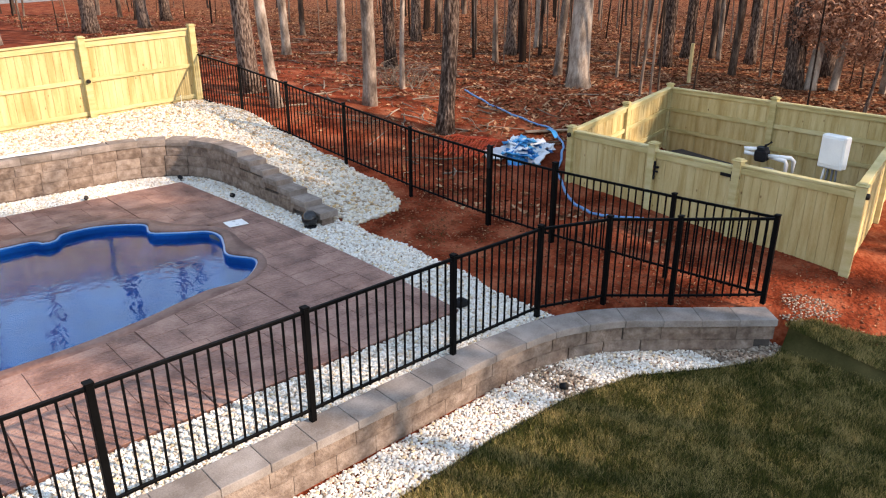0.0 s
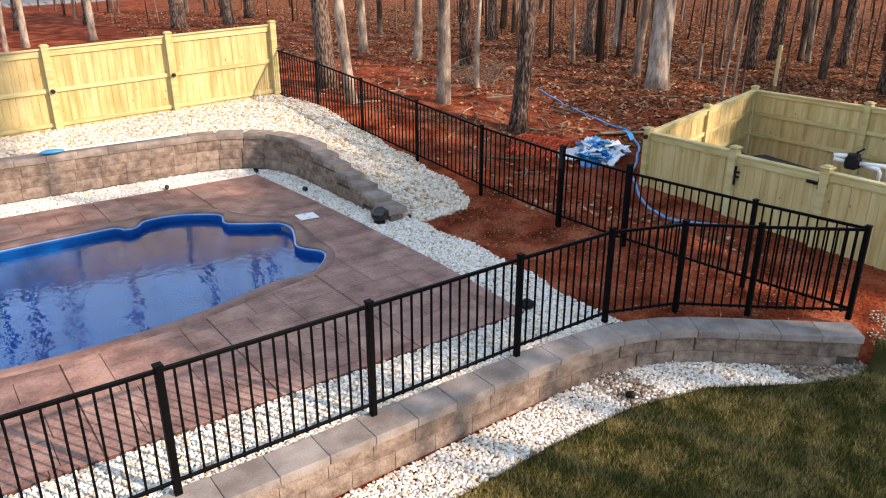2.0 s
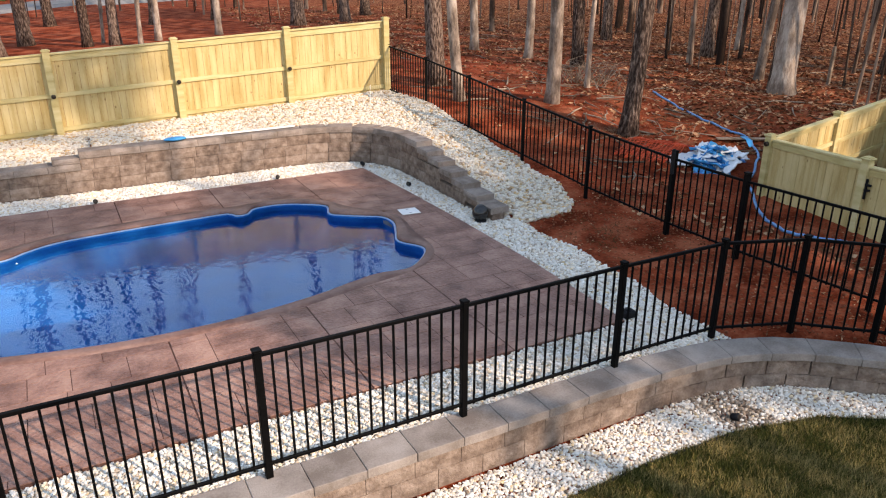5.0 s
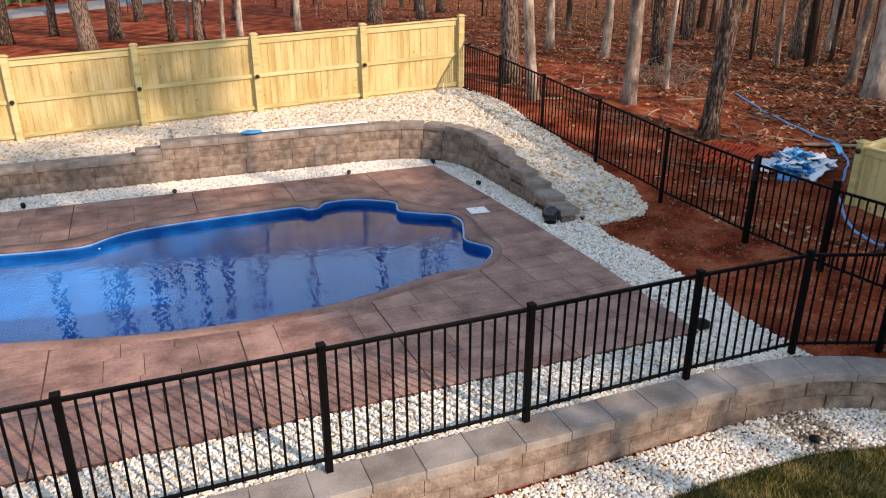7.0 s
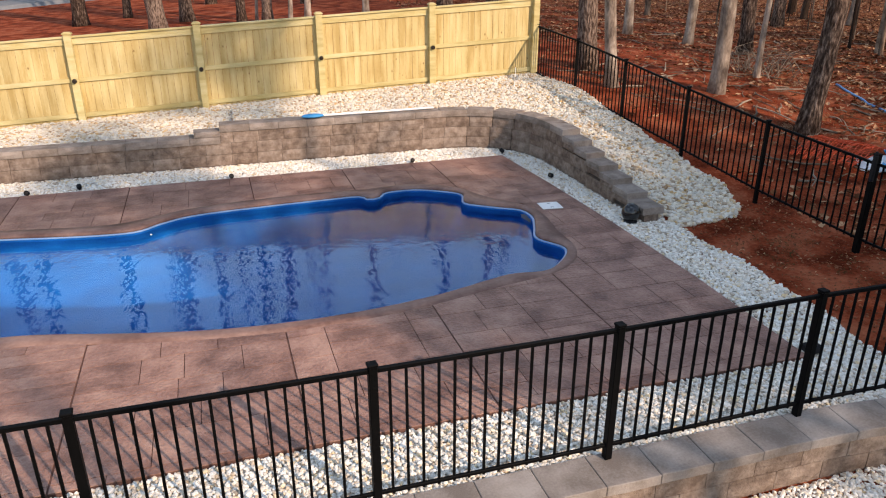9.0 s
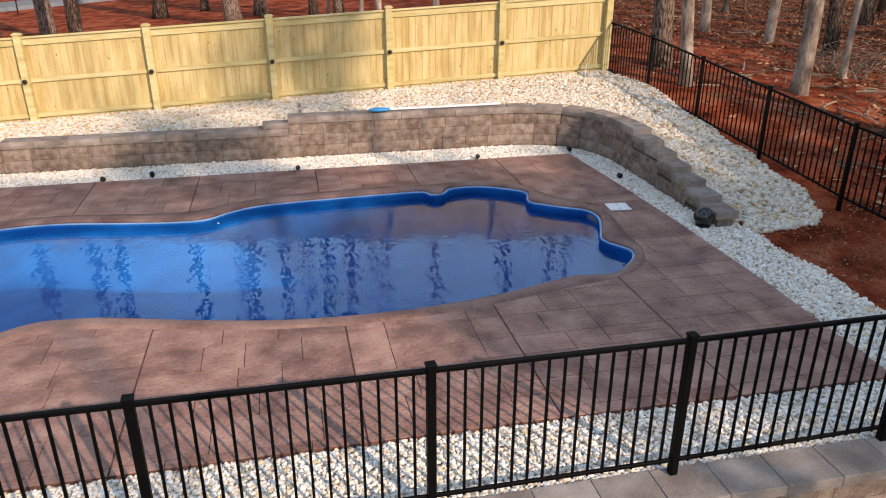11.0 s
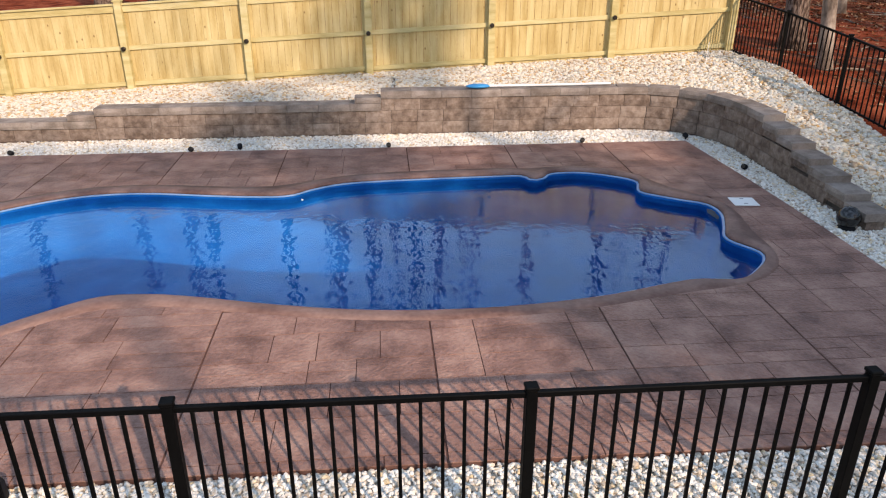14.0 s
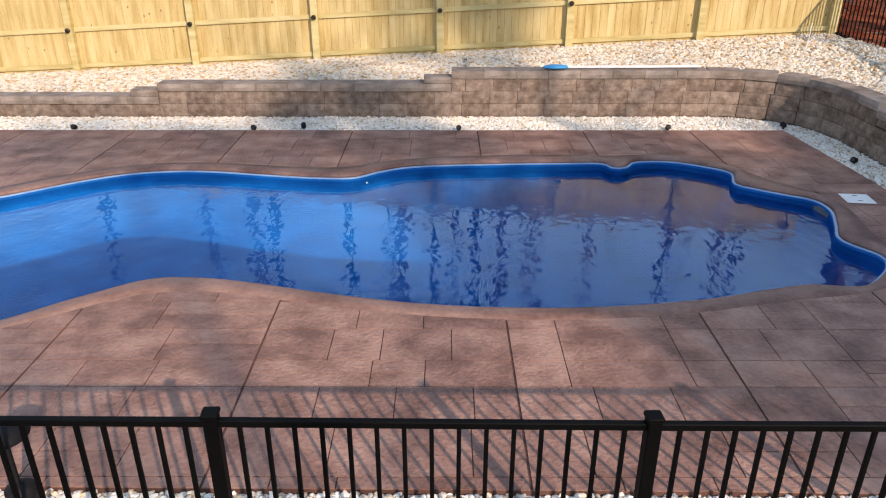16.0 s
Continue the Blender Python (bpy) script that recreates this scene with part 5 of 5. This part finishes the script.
for i, (x, y, r, h, kind, lean) in enumerate(TREES):
    pine = kind == 0
    tree(x, y, r * 0.95, h + 8 if pine else h + 3, BARK if pine else PALEBARK, lean, CROWNS[i % 3] if pine and (i % 3 == 0 or y < 2) else None, limbs=5 if pine else 8, seed=i,
         label="tall pine with a dark furrowed trunk among fallen leaves" if pine else "bare grey-barked hardwood among fallen leaves", crown_scale=0.55 + 0.08 * (i % 4))
tree(18.6, -5.4, 0.12, 7.5, PALEBARK, (-0.05, -0.06), BROWN_CROWN, 2.3, 7, 71, "young oak still holding its brown winter leaves", crown_scale=0.85)
tree(15.6, -7.3, 0.055, 3.0, BARK, (0.1, -0.1), None, 0, 3, 72, "short crooked dead sapling", 1.1)
# unseen pines added behind the hovering camera, to shade deck, pool, lawn and clay
for i, (x, y, h, s) in enumerate(((16.0, -28.2, 17, 0.5), (13.6, -27.2, 17, 0.7), (17.4, -30.4, 17, 0.45), (16.6, -24.6, 17, 0.7), (11.4, -27.4, 17.4, 0.8), (14.4, -29.0, 17.4, 0.55), (6.4, -24.2, 19, 0.6), (21.5, -25.0, 17, 0.8), (12.8, -29.2, 17, 0.95), (14.2, -25.8, 17, 0.95), (10.6, -26.6, 17, 0.85), (9.6, -27.8, 17, 0.8), (11.2, -28.6, 17, 0.85))):
    tree(x, y, 0.22, h, BARK, (0, 0), CROWNS[i % 3], h * 0.86, 6, 90 + i, "unseen pine added beyond the lawn to cast shade", crown_scale=s)
# more added shade casters; crowns squashed so that the shade falls in narrow bands
for i, (x, y, z, sx, sy, sz) in enumerate(((8.0, -28.0, 17.6, 0.75, 0.35, 0.32), (4.6, -28.4, 17.6, 0.6, 0.3, 0.32), (8.4, -21.6, 17.6, 0.42, 0.7, 0.5), (12.6, -33.4, 13.0, 0.8, 0.5, 0.4))):
    shade = tree(x, y, 0.2, z + 1.5, BARK, (0, 0), CROWNS[i % 3], z, 6, 95 + i, "unseen pine with a flattened crown, added beyond the lawn to cast shade")
    for c in shade.children:
        if c.name.startswith("crown"):
            c.matrix_basis = Matrix.Translation((0, 0, z)) @ Matrix.Diagonal((sx * 1.3, sy * 1.3, sz * 1.3, 1))


def pole_stake(x, y, h, r, mat, label):
    t = thing("wooden_stake", (x, y, ground_z(x, y) - 0.05), label, "stake")
    b = bmesh.new()
    box(b, (r * 2, r * 2, h), (0, 0, h / 2), 0.008)
    part("shaft", b, mat, t)


pole_stake(16.0, -2.0, 1.25, 0.045, PINE, "yellow pine marker stake in the wood")
pole_stake(15.1, 0.1, 1.15, 0.045, STICK, "weathered wooden stake in the wood")
pole_stake(19.4, -6.6, 2.0, 0.09, STICK, "dark weathered post in the wood")
pole_stake(14.2, 4.8, 1.6, 0.07, STICK, "weathered stump-like post in the wood")

# ---- far woods, sticks and leaves ----
def road_y(x):
    return 45.0 + 0.5 * x


g = np.random.default_rng(55)
vs, fs, k0 = [], [], 0
made = 0
while made < 720:
    a, d = g.uniform(radians(-40), radians(112)), g.uniform(20, 95)
    x, y = -6.5 + d * math.sin(a), -14.5 + d * math.cos(a)
    if (x < 12 and y < 22) or y < -16 or (x < 4 and y < 32) or -3 < y - road_y(x) < 9:
        continue
    r = g.choice((0.02, 0.025, 0.03, 0.035, 0.045, 0.06, 0.12)) * g.uniform(0.8, 1.2)
    h = 13 + r * 55
    lx, ly = g.normal(0, 0.03, 2)
    z = ground_z(x, y) - 0.2
    for hh, k in ((0, 1.25), (0.5, 1.0), (h * 0.5, 0.7), (h, 0.15)):
        for s in range(6):
            vs.append((x + lx * hh + r * k * math.cos(s * 1.047), y + ly * hh + r * k * math.sin(s * 1.047), z + hh))
    for j in range(3):
        for s in range(6):
            fs.append((k0 + 6 * j + s, k0 + 6 * j + (s + 1) % 6, k0 + 6 * (j + 1) + (s + 1) % 6, k0 + 6 * (j + 1) + s))
    k0 += 24
    made += 1
tagged(sheet("far_woods", vs, fs, WOODS), "dense stand of bare trunks far off in the wood", "woods", kind="stuff")

# unseen layer of needles far above, added to dim and dapple the wood
n = 19500
c = np.stack([g.uniform(8, 58, n), g.uniform(-38, 9, n), g.uniform(9.5, 17, n)], 1)
c = c[(c[:, 0] > 11 + 0.36 * np.maximum(0, -5 - c[:, 1])) & (np.sin(c[:, 0] * 0.9 + 1) * np.sin(c[:, 1] * 0.8) > -0.35)]
n = len(c)
u = g.normal(0, 1, (n, 3)) * [1, 1, 0.4]
u /= np.linalg.norm(u, axis=1, keepdims=True)
w = np.cross(u, g.normal(0, 1, (n, 3)))
w /= np.linalg.norm(w, axis=1, keepdims=True)
s = g.uniform(0.18, 0.42, (n, 1))
v = np.stack([c - u * s, c + w * s * 0.3, c + u * s, c - w * s * 0.3], 1).reshape(-1, 3)
tagged(sheet("canopy", v, np.arange(4 * n).reshape(-1, 4), NEEDLES, smooth=False), "unseen layer of pine needles added high over the wood to shade it", "canopy", kind="stuff")

count = 70000
d = 3.0 + 42 * g.uniform(0, 1, count) ** 1.3
a = g.uniform(radians(5), radians(100), count)
lx, ly = 1.0 + d * np.sin(a), -8.0 + d * np.cos(a)
ok = (lx > 2.2 + 0.0852 * (2.8 - ly)) & ((g.uniform(0, 1, count) < np.clip((lx - 4.5) / 9, 0.06, 1)) | (ly > 9)) & ~((lx > 4.3) & (lx < 10.6) & (ly < -4.3))
lx, ly = lx[ok], ly[ok]
n = len(lx)
p = np.stack([lx, ly, [ground_z(x, y) + 0.012 for x, y in zip(lx, ly)]], 1)
s = g.uniform(0.04, 0.085, (n, 1))
t = g.uniform(0, 6.28, n)
u = np.stack([np.cos(t), np.sin(t), g.normal(0, 0.3, n)], 1) * s
w = np.stack([-np.sin(t), np.cos(t), g.normal(0, 0.3, n)], 1) * s * 0.6
lift = np.stack([0 * t, 0 * t, np.abs(g.normal(0.015, 0.012, n))], 1)
v = np.stack([p - u, p - w + lift, p + u, p + w + lift], 1).reshape(-1, 3)
tagged(sheet("leaf_litter", v, np.arange(4 * n).reshape(-1, 4), LEAF, smooth=False), "fallen brown leaves on the forest floor", "leaves", kind="stuff")
bm = bmesh.new()
for k in range(230):
    x, y = g.uniform(3.4, 24), g.uniform(-4.0, 16)
    if k < 60:
        x, y = g.uniform(3.2, 8), g.uniform(-3.8, 3.5)
    aa, ln, rr = g.uniform(0, 6.28), g.uniform(0.25, 1.3), g.uniform(0.006, 0.022)
    pts = []
    for j in range(4):
        px, py = x + math.cos(aa) * ln * j / 3 + g.normal(0, 0.04), y + math.sin(aa) * ln * j / 3 + g.normal(0, 0.04)
        pts.append((px, py, ground_z(px, py) + rr + 0.02 * j * g.uniform(0, 1)))
    tube(bm, pts, [rr, rr, rr * 0.8, rr * 0.4], 5)
tagged(part("fallen_sticks", bm, STICK), "pale fallen sticks scattered on clay and leaves", "sticks", kind="stuff")
bm = bmesh.new()
for k in range(90):
    x, y = g.normal(8.3, 0.6), g.normal(2.9, 0.5)
    z = ground_z(x, y)
    aa, ln = g.uniform(0, 6.28), g.uniform(0.4, 1.1)
    tube(bm, [(x, y, z), (x + math.cos(aa) * ln * 0.4, y + math.sin(aa) * ln * 0.4, z + ln * 0.5), (x + math.cos(aa) * ln, y + math.sin(aa) * ln, z + ln * 0.6)], [0.01, 0.007, 0.003], 4)
tagged(part("brush_pile", bm, STICK), "tangle of dead twigs at a pine's foot", "brushwood", kind="stuff")
def strewn(name, places, mat, label, long, wide, seed):
    """Short thin pieces lying on the ground."""
    q = np.random.default_rng(seed)
    p = np.array([(x, y, ground_z(x, y) + 0.008) for x, y in places])
    n = len(p)
    t = q.uniform(0, 6.28, n)
    u = np.stack([np.cos(t), np.sin(t), q.normal(0, 0.25, n)], 1) * q.uniform(*long, (n, 1))
    w = np.stack([-np.sin(t), np.cos(t), 0 * t], 1) * q.uniform(*wide, (n, 1))
    up = np.array([0, 0, 0.012])
    v = np.stack([p - u, p - w + up, p + u, p + w + up], 1).reshape(-1, 3)
    tagged(sheet(name, v, np.arange(4 * n).reshape(-1, 4), mat, smooth=False), label, "litter", kind="stuff")


pts = []
for cx, cy, r, n in ((5.3, -1.6, 0.9, 500), (4.4, -0.6, 0.9, 350), (3.6, 2.0, 1.0, 400), (6.4, -0.8, 1.4, 400), (3.5, 0.6, 0.7, 250), (8.0, 1.2, 1.6, 350)):
    for k in range(n):
        a, d = g.uniform(0, 6.28), r * abs(g.normal(0, 0.6))
        x, y = cx + d * math.cos(a), cy + d * math.sin(a)
        if x > side_x(y) + 0.1:
            pts.append((x, y))
strewn("pine_straw", pts, LEAF, "clumps of pale pine straw on the red clay", (0.05, 0.14), (0.003, 0.006), 61)
pts = []
while len(pts) < 1500:
    x, y = g.uniform(1.1, 5.4), g.uniform(-12.2, -4.0)
    if (y < near_wall_y(min(x, 3.0)) and x < 3.2) or (x > 5.3 + (y + 5.5) * 0.102 and y < -5.3):
        continue
    pts.append((x, y))
strewn("ground_litter", pts, LEAF, "bits of bark and leaf strewn on bare clay", (0.010, 0.035), (0.006, 0.016), 62)
pts = [(1.9 + 0.4 * g.normal(), -5.7 + 0.7 * g.normal()) for k in range(1500)]
pts = [(x, y) for x, y in pts if 1.2 < x < 2.5 and noise.noise((x * 3, y * 3, 2)) > 0.05]
strewn("weeds", pts, SOIL, "thin patch of dead weeds on the clay", (0.015, 0.05), (0.002, 0.005), 63)
road = tagged(new("road"), "grey road passing far behind the wood", "road", kind="structure")
bm = bmesh.new()
strip = [(x, road_y(x), 0) for x in np.arange(-80, 46, 3)]
prev = None
for x, y, _ in strip:
    row = [bm.verts.new((x, y + o, ground_z(x, y + o) + dz)) for o, dz in ((-1.5, -0.5), (0, 0.2), (5, 0.2), (6, -0.5))]
    if prev:
        for k in range(3):
            bm.faces.new((prev[k], row[k], row[k + 1], prev[k + 1]))
    prev = row
part("carriageway", bm, ASPHALT, road)

n = 9000
c = np.stack([g.uniform(-60, 40, n), g.uniform(11, 24, n), np.zeros(n)], 1)
c[:, 1] += road_y(c[:, 0])
c[:, 2] = [ground_z(x, y) for x, y, z in c] + np.abs(g.normal(0, 1.3, n)) * (1.1 + np.sin(c[:, 0] * 0.35))
u = g.normal(0, 1, (n, 3))
u /= np.linalg.norm(u, axis=1, keepdims=True)
w = np.cross(u, g.normal(0, 1, (n, 3)))
w /= np.linalg.norm(w, axis=1, keepdims=True)
s = g.uniform(0.3, 0.7, (n, 1))
v = np.stack([c - u * s, c + w * s * 0.5, c + u * s, c - w * s * 0.5], 1).reshape(-1, 3)
tagged(sheet("far_shrubs", v, np.arange(4 * n).reshape(-1, 4), NEEDLES, smooth=False), "dark green shrubs along the far side of the road", "shrubs", kind="stuff")
